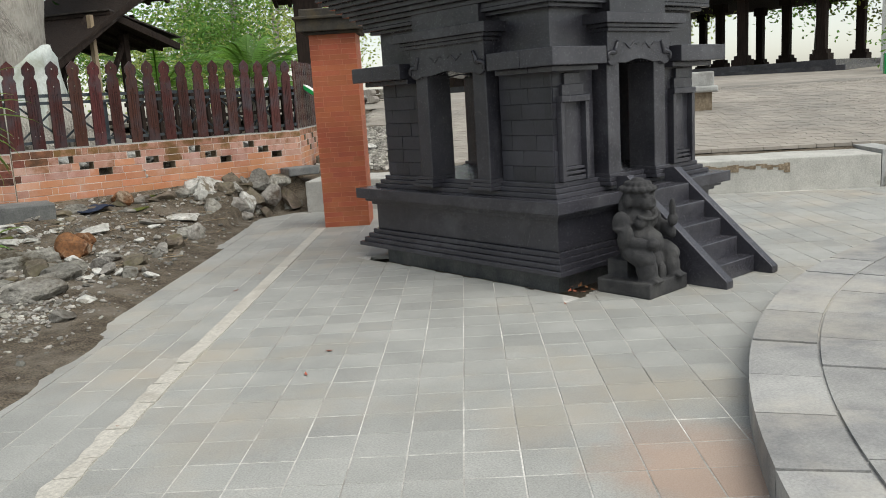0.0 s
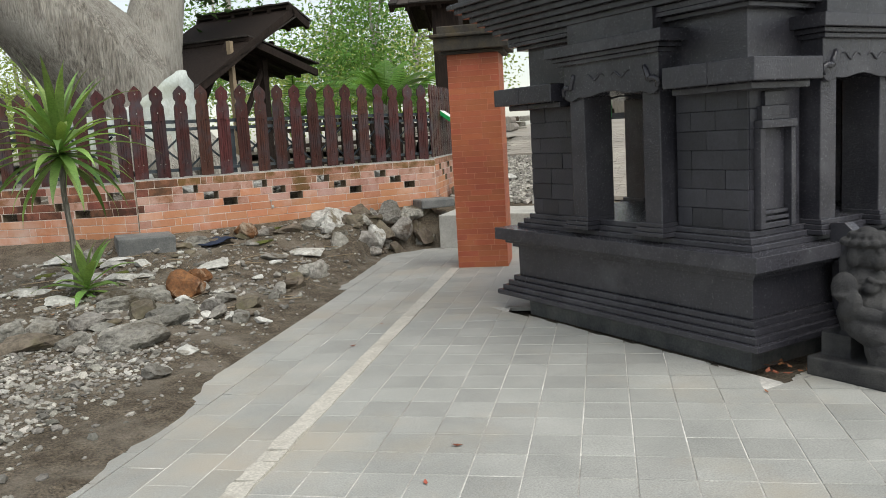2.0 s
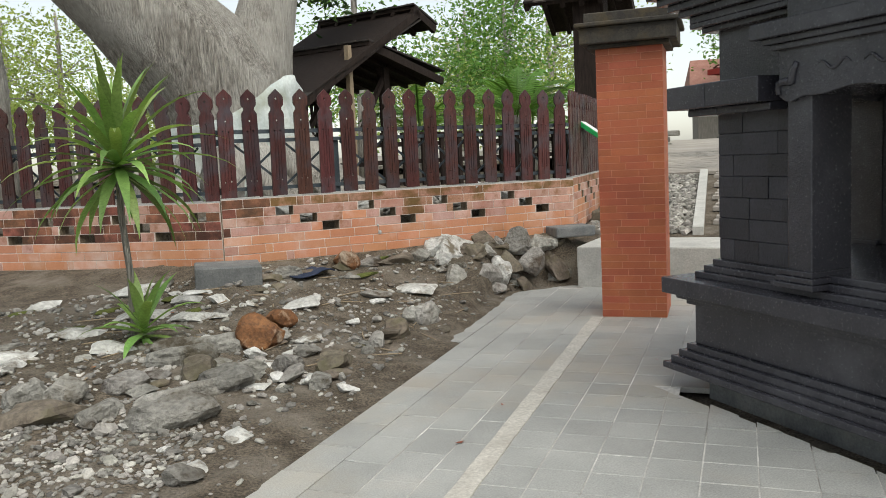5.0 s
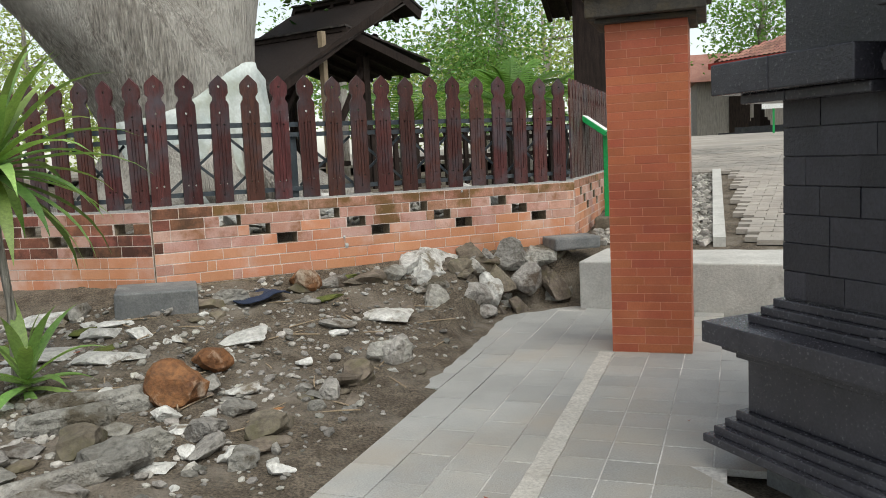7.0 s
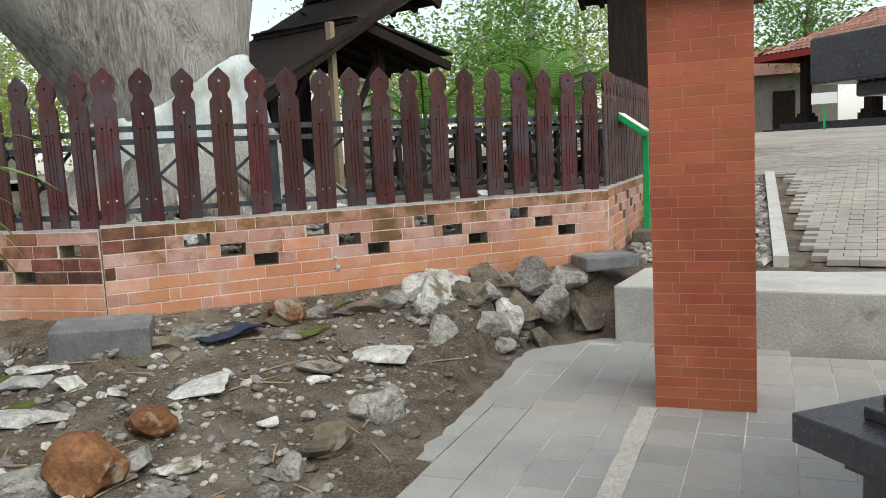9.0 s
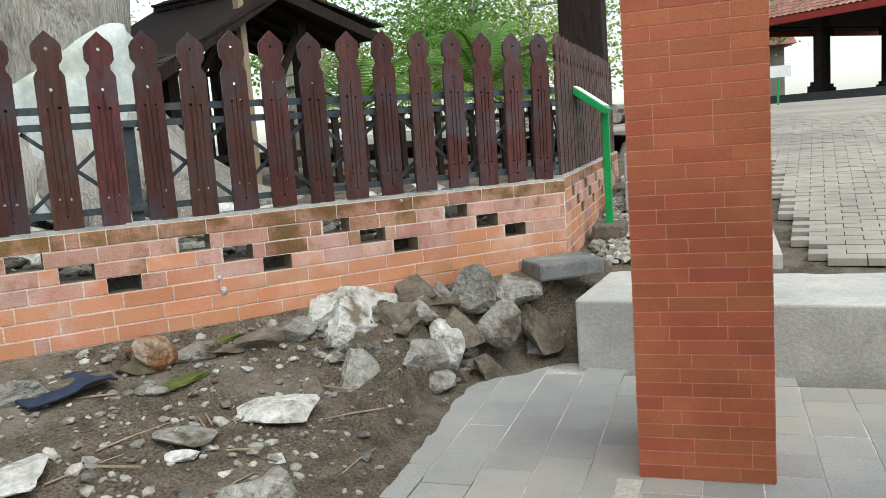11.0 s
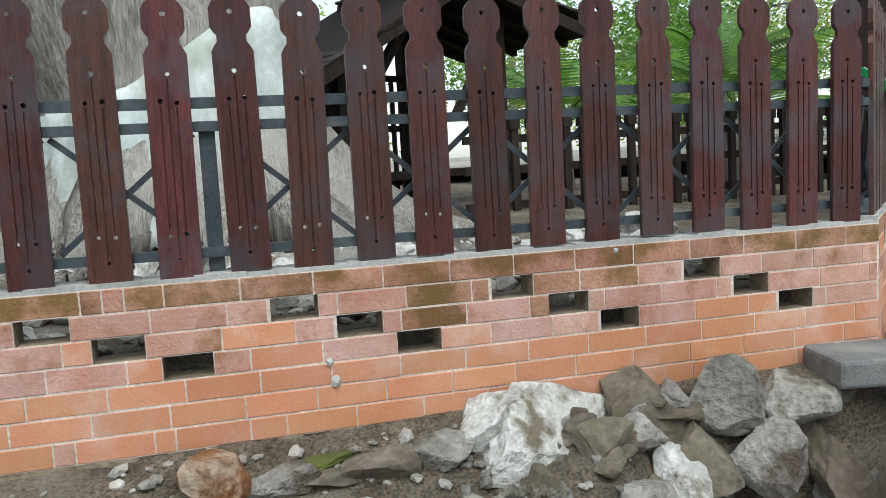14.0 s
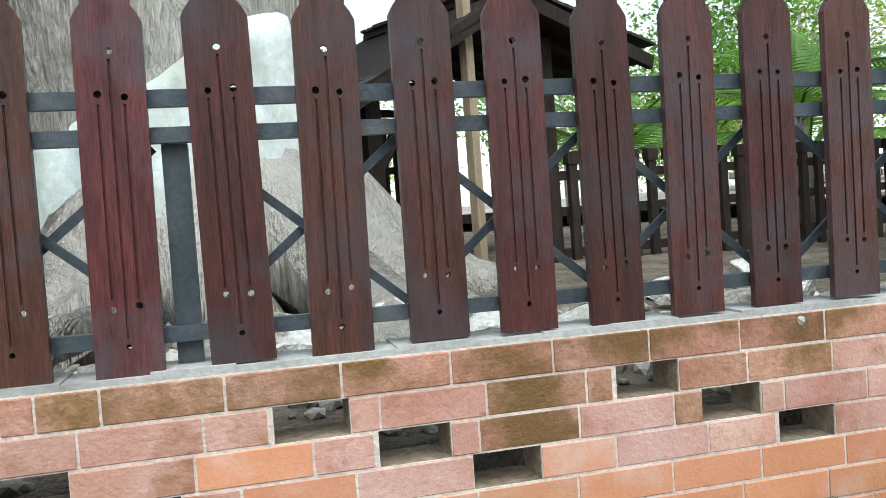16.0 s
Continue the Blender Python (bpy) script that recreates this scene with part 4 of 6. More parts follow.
# ---- guardian statue beside the stairs ----
def build_statue():
    bm = bmesh.new()

    def blob(x, y, z, rx, ry, rz, rot=(0, 0, 0)):
        bmesh.ops.create_icosphere(bm, subdivisions=2, radius=1.0, matrix=pose(x, y, z, *rot) @ Matrix.Diagonal((rx, ry, rz, 1)))

    def block(x0, x1, y0, y1, z0, z1):
        bmesh.ops.create_cube(bm, size=1.0, matrix=Matrix.Translation(((x0 + x1) / 2, (y0 + y1) / 2, (z0 + z1) / 2)) @ Matrix.Diagonal((x1 - x0, y1 - y0, z1 - z0, 1)))

    block(-0.2, 0.2, -0.19, 0.19, 0.0, 0.09)
    block(-0.12, 0.12, 0.02, 0.17, 0.05, 0.2)
    turned = len(bm.verts)
    blob(0, 0.02, 0.29, 0.135, 0.125, 0.14)          # belly
    blob(0, -0.06, 0.3, 0.1, 0.08, 0.09)
    blob(0, 0.03, 0.42, 0.12, 0.09, 0.1)             # chest
    blob(-0.055, -0.035, 0.425, 0.05, 0.035, 0.04)
    blob(0.055, -0.035, 0.425, 0.05, 0.035, 0.04)
    blob(0, 0.02, 0.57, 0.085, 0.09, 0.09)           # head
    blob(0, -0.055, 0.545, 0.06, 0.045, 0.05)
    blob(0, -0.085, 0.565, 0.018, 0.022, 0.022)
    blob(-0.032, -0.066, 0.59, 0.02, 0.015, 0.016)
    blob(0.032, -0.066, 0.59, 0.02, 0.015, 0.016)
    blob(0, -0.08, 0.525, 0.04, 0.02, 0.012)
    blob(-0.088, 0.03, 0.56, 0.022, 0.03, 0.05)
    blob(0.088, 0.03, 0.56, 0.022, 0.03, 0.05)
    blob(0, 0.08, 0.5, 0.1, 0.05, 0.12)              # hair
    for k in range(14):
        q = k / 14 * 2 * math.pi
        blob(0.09 * math.cos(q), 0.02 + 0.095 * math.sin(q), 0.625, 0.024, 0.024, 0.02)
        blob(0.06 * math.cos(q), 0.02 + 0.065 * math.sin(q), 0.655, 0.022, 0.022, 0.018)
    blob(0, 0.02, 0.66, 0.05, 0.05, 0.035)
    for s in (-1, 1):
        blob(s * 0.15, 0.03, 0.43, 0.055, 0.06, 0.075)       # shoulders and arms
        blob(s * 0.165, -0.01, 0.35, 0.045, 0.05, 0.08, (20, 0, 0))
        blob(s * 0.165, 0.02, 0.4, 0.053, 0.057, 0.018)
        blob(s * 0.11, -0.12, 0.16, 0.06, 0.07, 0.13, (-12, 0, 0))  # shins
        blob(s * 0.12, -0.07, 0.24, 0.075, 0.12, 0.065, (15, 0, 0))  # thighs
        blob(s * 0.11, -0.15, 0.1, 0.048, 0.075, 0.03)
        for k in range(4):
            blob(s * 0.11 - 0.03 + k * 0.02, -0.205, 0.098, 0.011, 0.022, 0.013)
    blob(-0.13, -0.09, 0.31, 0.04, 0.08, 0.04, (10, 0, 20))
    blob(-0.10, -0.16, 0.315, 0.045, 0.035, 0.035)
    blob(0.16, -0.08, 0.36, 0.04, 0.07, 0.045, (40, 0, -10))
    blob(0.14, -0.13, 0.43, 0.04, 0.03, 0.045)
    blob(0.13, -0.135, 0.5, 0.022, 0.02, 0.06)
    blob(0, -0.1, 0.2, 0.06, 0.05, 0.06)
    blob(0, -0.15, 0.13, 0.035, 0.02, 0.06)
    for k in range(9):
        q = math.pi * (k + 0.5) / 9
        blob(0.085 * math.cos(q), -0.04 - 0.035 * math.sin(q), 0.475 - 0.03 * math.sin(q), 0.016, 0.014, 0.014)
    bm.verts.index_update()
    bm.verts.ensure_lookup_table()
    bmesh.ops.rotate(bm, cent=(0, 0, 0), matrix=Matrix.Rotation(radians(-3), 3, "Z"), verts=[v for v in bm.verts if v.index >= turned or v.index < 0])
    me = bpy.data.meshes.new("guardian_statue")
    bm.to_mesh(me)
    bm.free()
    me.materials.append(STATUE)
    ob = new("guardian_statue", me)
    r = ob.modifiers.new("fuse", "REMESH")
    r.mode, r.voxel_size, r.use_smooth_shade = "VOXEL", 0.0075, True
    ob.matrix_world = pose(4.30, 2.71, 0, 0, 0, -4)
    tagged(ob, "dark grey stone guardian statue squatting on a block", "statue")


build_statue()


# ---- large tree inside the fence ----
def leaves(m, centre, radii, clumps, per, size, seed, flat=0.5):
    """Leaf blades in clumps inside an ellipsoid, denser at its rim."""
    r = random.Random(seed)
    for _ in range(clumps):
        d = Vector((r.gauss(0, 1), r.gauss(0, 1), r.gauss(0, 1))).normalized() * (r.random() ** 0.45)
        c = Vector(centre) + Vector((d.x * radii[0], d.y * radii[1], d.z * radii[2]))
        for _ in range(per):
            p = c + Vector((r.gauss(0, 1), r.gauss(0, 1), r.gauss(0, 0.7))) * size * 2.6
            a = Vector((r.gauss(0, 1), r.gauss(0, 1), r.gauss(-0.4, flat))).normalized()
            b = a.cross(Vector((r.gauss(0, 1), r.gauss(0, 1), r.gauss(0, 1)))).normalized()
            s = size * r.uniform(0.6, 1.3)
            n = a.cross(b) * s * 0.12
            m.add([p, p + a * s * 0.5 + b * s * 0.26 + n, p + a * s, p + a * s * 0.5 - b * s * 0.26 + n], [(0, 1, 2), (0, 2, 3)])


def tree(name, base, height, trunk_r, crowns, label, leaf, clumps, per, size, seed, lean=(0, 0), bark=BARK):
    t = thing(name, pose(*base), label, "tree")
    r = random.Random(seed)
    tr = Mesh()
    n = 7
    pts = [(lean[0] * (k / n) ** 1.5 + r.uniform(-0.05, 0.05) * (k > 0), lean[1] * (k / n) ** 1.5 + r.uniform(-0.05, 0.05) * (k > 0), height * k / n - (0.3 if k == 0 else 0)) for k in range(n + 1)]
    tr.tube(pts, [trunk_r * (1 - 0.75 * k / n) for k in range(n + 1)], 9, 0.2, seed)
    for c, rad in crowns:
        s = Vector(pts[max(2, n // 2)])
        e = Vector(c)
        mid = (s + e) / 2 + Vector((0, 0, 0.25))
        tr.tube([s, mid, e], [trunk_r * 0.45, trunk_r * 0.28, trunk_r * 0.08], 6)
        for _ in range(5):
            q = e + Vector((r.uniform(-1, 1) * rad[0], r.uniform(-1, 1) * rad[1], r.uniform(-0.8, 0.8) * rad[2])) * 0.8
            tr.tube([mid, (mid + q) / 2 + Vector((0, 0, 0.1)), q], [trunk_r * 0.2, trunk_r * 0.1, trunk_r * 0.03], 5)
    part("trunk", tr, bark, t, smooth=True)
    cr = Mesh()
    for k, (c, rad) in enumerate(crowns):
        leaves(cr, c, rad, clumps, per, size, seed * 31 + k)
    part("crown", cr, leaf, t)
    return t


big = thing("giant_tree", pose(3.52, 11.25, 0.7), "huge grey-barked old tree with buttress roots and white cloth", "tree")
tk = Mesh()
tk.tube([(0.15, 0, -0.4), (0.1, 0, 0.3), (0.03, 0, 0.8), (-0.12, 0, 1.25), (-0.4, 0, 1.7), (-0.95, 0, 2.25), (-1.6, 0.1, 3.0), (-2.4, 0.3, 4.1), (-3.1, 0.6, 5.6)], [0.95, 0.78, 0.7, 0.68, 0.66, 0.58, 0.5, 0.42, 0.3], 30, 0.2, 2)
tk.tube([(0.25, 0, 0.6), (0.3, 0.05, 1.3), (0.4, 0.05, 1.8), (0.58, 0.1, 2.4), (0.72, 0.2, 3.3), (0.8, 0.5, 5.0), (0.9, 0.8, 6.5)], [0.5, 0.42, 0.36, 0.31, 0.27, 0.22, 0.14], 18, 0.16, 5)
part("trunk", tk, BARK, big, smooth=True)
rt = random.Random(8)
for k in range(13):
    q = k / 13 * 2 * math.pi + rt.uniform(-0.2, 0.2)
    ln = rt.uniform(1.2, 2.1)
    pts = [(0.12 + math.cos(q + 0.1 * math.sin(i * 2 + k)) * (0.5 + ln * i / 5), math.sin(q + 0.1 * math.sin(i * 2 + k)) * (0.5 + ln * i / 5), 0.75 * math.exp(-i * 0.75) - 0.02 * i) for i in range(6)]
    part("root", Mesh().tube(pts, [0.3, 0.24, 0.17, 0.13, 0.09, 0.05], 9, 0.3, k), BARK, big, smooth=True)
cr = Mesh()
for k, (c, rad) in enumerate((((-3.9, 1.0, 6.6), (1.6, 1.6, 1.0)), ((1.2, 1.2, 6.9), (2.2, 1.8, 1.1)), ((-0.8, 0.9, 7.2), (2.0, 2.0, 1.0)), ((1.9, 1.9, 3.5), (0.7, 0.8, 0.6)))):
    leaves(cr, c, rad, 130, 22, 0.13, 77 + k)
part("crown", cr, LEAF_D, big)
# white cloth wrapped round the foot of the trunk
cl = Mesh()
NCOL, NROW = 40, 12
for i in range(NCOL + 1):
    q = radians(lerp(-175, 5, i / NCOL))
    top = 0.95 + 0.52 * math.exp(-((math.degrees(q) + 48) / (46 if math.degrees(q) < -48 else 30)) ** 2)
    low = 0.12 + 0.16 * math.sin(i * 0.9) + 0.12 * math.sin(i * 0.37)
    for j in range(NROW + 1):
        z = lerp(low, top, j / NROW)
        rad = 0.90 - 0.13 * j / NROW + 0.022 * math.sin(i * 1.7 + j * 0.3) + 0.02 * noise.noise(Vector((i * 0.4, j * 0.5, 0)))
        cl.v.append((0.1 - 0.06 * j / NROW + rad * math.cos(q), rad * math.sin(q), z))
for i in range(NCOL):
    for j in range(NROW):
        k = i * (NROW + 1) + j
        cl.f.append((k, k + NROW + 1, k + NROW + 2, k + 1))
cloth = tagged(part("cloth_wrap", cl, CLOTH, smooth=True), "dirty white cloth wrapped round a tree trunk", "cloth")
cloth.matrix_world = pose(3.52, 11.25, 0.7)
sol = cloth.modifiers.new("thick", "SOLIDIFY")
sol.thickness = 0.012

# ---- open timber hut ----
HA = math.degrees(math.atan2(0.465, 0.885))
hut = thing("timber_hut", pose(4.3, 11.9, 0.75, 0, 0, HA), "old dark timber shelter with a shingled roof", "shelter")


def roof_slab(s0, z0, s1, z1, d0, d1, parent, under=OLDWOOD, n=7):
    base = Mesh()
    ln = math.hypot(s1 - s0, z1 - z0)
    a = math.degrees(math.atan2(z1 - z0, s1 - s0))
    m = pose(s0, d0, z0, 0, -a, 0)
    base.box(0, ln, 0, d1 - d0, -0.05, 0.0, m)
    for k in range(6):
        y = (d1 - d0 - 0.06) * k / 5
        part("rafter", Mesh().box(0, ln, y, y + 0.06, -0.11, -0.05, m), under, parent)
    part("roof_board", base, under, parent)
    sh = Mesh()
    r = random.Random(int(s0 * 100 + z0 * 10))
    nr = max(3, int(ln / 0.16))
    for i in range(nr):
        y = 0.0
        while y < d1 - d0:
            w = r.uniform(0.1, 0.18)
            x = ln * i / nr
            sh.box(x - 0.03 + r.uniform(-0.015, 0.015), x + ln / nr + 0.02, y, min(y + w - 0.006, d1 - d0), 0.002 + 0.0, 0.02 + 0.012 * r.random(), m @ pose(0, 0, 0, 0, 3 if a > 0 else -3, 0))
            y += w
    tagged(part("shingles", sh, SHINGLE, parent), kind="stuff")


roof_slab(-0.05, 1.12, 2.7, 2.62, -0.2, 1.7, hut)
roof_slab(2.62, 2.66, 3.15, 2.42, -0.2, 1.7, hut)
roof_slab(1.6, 2.08, 3.35, 1.68, -0.15, 1.6, hut)
for s, d, h, r_, mt in ((1.25, -0.05, 2.0, 0.035, PALEWOOD), (0.55, 0.2, 1.35, 0.06, OLDWOOD), (2.3, 0.2, 1.8, 0.06, OLDWOOD), (0.55, 1.5, 1.35, 0.06, OLDWOOD), (2.3, 1.5, 2.25, 0.06, OLDWOOD), (1.4, 1.5, 1.8, 0.06, OLDWOOD)):
    part("post", Mesh().box(s - r_, s + r_, d - r_, d + r_, -0.05, h), mt, hut)
part("diagonal_brace", Mesh().tube([(1.75, 0.2, 0.9), (2.6, 0.2, 2.1)], [0.05, 0.05], 6), OLDWOOD, hut)
part("diagonal_brace", Mesh().tube([(0.6, 0.2, 0.8), (1.5, 0.2, 2.0)], [0.05, 0.05], 6), OLDWOOD, hut)
for z in (0.85, 1.35):
    part("rail", Mesh().box(0.4, 2.4, 1.47, 1.53, z, z + 0.06), OLDWOOD, hut)
for k in range(17):
    part("slat", Mesh().box(0.45 + k * 0.115, 0.45 + k * 0.115 + 0.05, 1.45, 1.47, 0.1, 1.1 + 0.02 * k), OLDWOOD, hut)
part("bench", Mesh().box(0.5, 2.4, 0.6, 1.4, 0.38, 0.45), OLDWOOD, hut)

# inner dark railing behind the tree
inner = thing("inner_railing", pose(5.6, 11.8, 0.7, 0, 0, 12), "dark timber railing in the shade", "railing")
for k in range(26):
    x = k * 0.16
    part("baluster", Mesh().box(x - 0.03, x + 0.03, -0.02, 0.02, -0.05, 0.78 + 0.0 * k).box(x - 0.042, x + 0.042, -0.03, 0.03, 0.78, 0.86), OLDWOOD, inner)
for z in (0.18, 0.45, 0.68):
    part("rail", Mesh().box(-0.1, 4.1, 0.021, 0.05, z, z + 0.06), OLDWOOD, inner)


# ---- stones ----
def rock_mesh(name, material, seed, rough=0.35, sub=3, lo=0.4, hi=0.78):
    bm = bmesh.new()
    bmesh.ops.create_icosphere(bm, subdivisions=sub, radius=1.0)
    r = random.Random(seed)
    planes = [(Vector((r.gauss(0, 1), r.gauss(0, 1), r.gauss(0, 1))).normalized(), r.uniform(lo, hi)) for _ in range(12)]
    for v in bm.verts:
        for nrm, d in planes:
            e = v.co.dot(nrm) - d
            if e > 0:
                v.co -= nrm * e
        v.co += v.co.normalized() * rough * 0.16 * noise.noise(v.co * 2.3 + Vector((seed, 0, 0)))
        v.co += v.co.normalized() * 0.05 * noise.noise(v.co * 7 + Vector((0, seed, 0)))
    me = bpy.data.meshes.new(name)
    bm.to_mesh(me)
    bm.free()
    me.materials.append(material)
    return me


ROCKS = {m_.name: [rock_mesh("rock", m_, 10 * k + i) for i in range(5)] for k, m_ in enumerate((ROCK_G, ROCK_W, ROCK_D))}
ROCKS[ROCK_O.name] = [rock_mesh("rock", ROCK_O, 70 + i, 0.6, 3, 0.55, 0.82) for i in range(5)]
ROUND = [rock_mesh("rock", m_, 90 + i, 0.7, 3, 0.6, 0.88) for i, m_ in enumerate((ROCK_G, ROCK_G, ROCK_D))]


def rock(x, y, sx, sy, sz, material, label, sink=0.3, rz=0.0, tilt=(0, 0), z=None, i=0, name="rock"):
    ob = new(name, ROCKS[material.name][i % 5])
    sx, sy, sz = sx * 1.28, sy * 1.28, sz * 1.25
    base = soil_z(x, y) if z is None else z
    ob.matrix_world = pose(x, y, base + sz * (1 - 2 * sink) * 0.95, tilt[0], tilt[1], rz) @ Matrix.Diagonal((sx, sy, sz, 1))
    return tagged(ob, label, "rock", "rubble on the soil slope")


rock(2.18, 6.92, 0.198, 0.079, 0.056, ROCK_G, "grey weathered stone on the soil", 0.2, -8, (-3, 5), i=1)
rock(2.25, 6.62, 0.088, 0.070, 0.028, ROCK_G, "flat grey slab lying on the soil", 0.2, -1, (2, 2), i=2)
rock(2.34, 6.37, 0.108, 0.081, 0.067, ROCK_G, "grey weathered stone on the soil", 0.2, 6, (7, -1), i=3)
rock(2.1, 6.65, 0.045, 0.029, 0.020, ROCK_W, "white limestone piece on the soil", 0.2, 13, (-4, -4), i=4)
rock(2.06, 6.39, 0.058, 0.038, 0.020, ROCK_W, "white limestone piece on the soil", 0.2, -10, (1, -7), i=0)
rock(2.22, 6.34, 0.087, 0.059, 0.042, ROCK_G, "grey weathered stone on the soil", 0.2, -3, (6, 6), i=1)
rock(1.9, 6.55, 0.104, 0.083, 0.028, ROCK_G, "flat grey slab lying on the soil", 0.2, 4, (-5, 3), i=2)
rock(2.03, 6.19, 0.234, 0.074, 0.053, ROCK_G, "grey weathered stone on the soil", 0.2, 11, (0, 0), i=3)
rock(2.51, 6.52, 0.074, 0.048, 0.023, ROCK_W, "white limestone piece on the soil", 0.2, -12, (5, -3), i=4)
rock(2.66, 6.66, 0.041, 0.027, 0.020, ROCK_W, "white limestone piece on the soil", 0.2, -5, (-6, -6), i=0)
rock(2.63, 6.51, 0.066, 0.050, 0.037, ROCK_G, "grey weathered stone on the soil", 0.2, 2, (-1, 7), i=1)
rock(2.8, 6.32, 0.101, 0.081, 0.028, ROCK_D, "flat brown slab lying on soil", 0.2, 9, (4, 4), i=2)
rock(2.65, 6.24, 0.057, 0.037, 0.025, ROCK_W, "white limestone piece on the soil", 0.2, -14, (-7, 1), i=3)
rock(2.34, 6.21, 0.084, 0.055, 0.020, ROCK_W, "white limestone piece on the soil", 0.2, -7, (-2, -2), i=4)
rock(3.28, 6.83, 0.064, 0.048, 0.042, ROCK_G, "grey weathered stone on the soil", 0.2, 0, (3, -5), i=0)
rock(3.14, 6.63, 0.042, 0.032, 0.036, ROCK_G, "grey weathered stone on the soil", 0.2, 7, (-8, -8), i=1)
rock(3.46, 6.95, 0.107, 0.073, 0.052, ROCK_D, "dark brown stone on the soil", 0.2, 14, (-3, 5), i=2)
rock(3.81, 7.22, 0.122, 0.091, 0.085, ROCK_G, "grey weathered stone on the soil", 0.2, -9, (2, 2), i=3)
rock(4.08, 7.85, 0.189, 0.123, 0.041, ROCK_W, "white limestone piece on the soil", 0.2, -2, (7, -1), i=4)
rock(2.89, 6.97, 0.113, 0.073, 0.023, ROCK_W, "white limestone piece on the soil", 0.2, 5, (-4, -4), i=0)
rock(3.06, 7.67, 0.199, 0.129, 0.031, ROCK_W, "white limestone piece on the soil", 0.2, 12, (1, -7), i=1)
rock(2.7, 7.64, 0.050, 0.033, 0.020, ROCK_W, "white limestone piece on the soil", 0.2, -11, (6, 6), i=2)
rock(2.56, 6.86, 0.122, 0.105, 0.105, ROCK_O, "orange-brown boulder with pale streaks", 0.12, -4, (-5, 3), i=3)
rock(2.81, 7.31, 0.100, 0.085, 0.066, ROCK_O, "orange-brown boulder with pale streaks", 0.12, 3, (0, 0), i=4)
rock(3.3, 7.27, 0.059, 0.038, 0.020, ROCK_W, "white limestone piece on the soil", 0.2, 10, (5, -3), i=0)
rock(1.87, 6.19, 0.055, 0.036, 0.028, ROCK_W, "white limestone piece on the soil", 0.2, -13, (-6, -6), i=1)
rock(3.7, 7.77, 0.133, 0.106, 0.028, ROCK_G, "flat grey slab lying on the soil", 0.2, -6, (-1, 7), i=2)
rock(2.99, 8.15, 0.062, 0.046, 0.048, ROCK_D, "dark brown stone on the soil", 0.2, 1, (4, 4), i=3)
rock(3.0, 8.0, 0.061, 0.043, 0.031, ROCK_D, "dark brown stone on the soil", 0.2, 8, (-7, 1), i=4)
rock(2.88, 7.97, 0.048, 0.036, 0.031, ROCK_D, "dark brown stone on the soil", 0.2, -15, (-2, -2), i=0)
rock(2.04, 8.37, 0.190, 0.124, 0.046, ROCK_W, "white limestone piece on the soil", 0.2, -8, (3, -5), i=1)
rock(2.4, 8.08, 0.109, 0.071, 0.025, ROCK_W, "white limestone piece on the soil", 0.2, -1, (-8, -8), i=2)
rock(2.45, 7.5, 0.087, 0.057, 0.023, ROCK_W, "white limestone piece on the soil", 0.2, 6, (-3, 5), i=3)
rock(1.9, 7.52, 0.097, 0.063, 0.039, ROCK_W, "white limestone piece on the soil", 0.2, 13, (2, 2), i=4)
rock(3.68, 8.33, 0.1, 0.085, 0.085, ROCK_O, "rounded yellow-orange stone under a wall", 0.2, 0, z=0.37, i=4)
# boulders below the wall
BOULDERS = [rock_mesh("boulder", m_, 200 + 7 * i, 0.3, 4) for i, m_ in enumerate((ROCK_W, ROCK_W, ROCK_G, ROCK_G, ROCK_D))]


def boulder(x, y, z, sx, sy, sz, i, label, tilt=(0, 0), rz=0.0):
    ob = new("boulder", BOULDERS[i])
    ob.matrix_world = pose(x, y, z, tilt[0], tilt[1], rz) @ Matrix.Diagonal((sx * 1.5, sy * 1.35, sz * 1.5, 1))
    tagged(ob, label, "boulder", "boulders in the earth bank")


# worn stones heaped beside the strap plant
for x, y, sx, sy, sz, i, rz in ((2.06, 6.72, 0.2, 0.1, 0.065, 0, -18), (1.86, 5.9, 0.2, 0.1, 0.085, 1, -12), (1.34, 6.17, 0.2, 0.09, 0.06, 2, -15), (1.28, 6.42, 0.1, 0.08, 0.08, 0, 10), (1.45, 6.35, 0.1, 0.085, 0.085, 1, 30),
                                (2.19, 6.27, 0.14, 0.1, 0.08, 1, -20), (2.1, 6.45, 0.11, 0.09, 0.07, 2, 15), (3.82, 7.22, 0.11, 0.08, 0.1, 0, 20), (3.48, 6.97, 0.11, 0.08, 0.075, 2, 10), (3.26, 6.77, 0.065, 0.05, 0.06, 0, 60),
                                (2.85, 6.46, 0.12, 0.09, 0.06, 2, 0), (2.66, 6.17, 0.07, 0.06, 0.05, 1, 40), (1.73, 6.42, 0.11, 0.08, 0.06, 1, 0), (1.58, 6.12, 0.12, 0.08, 0.05, 0, 25), (2.25, 6.9, 0.19, 0.1, 0.07, 0, -10)):
    ob = new("rock", ROUND[i])
    ob.matrix_world = pose(x, y, ground_z(x, y) + sz * 0.35, 0, 0, rz) @ Matrix.Diagonal((sx * 1.2, sy * 1.2, sz * 1.2, 1))
    tagged(ob, "rounded brownish grey stone lying on soil" if i == 2 else "rounded grey river stone lying on soil", "rock", "rubble on the soil slope")
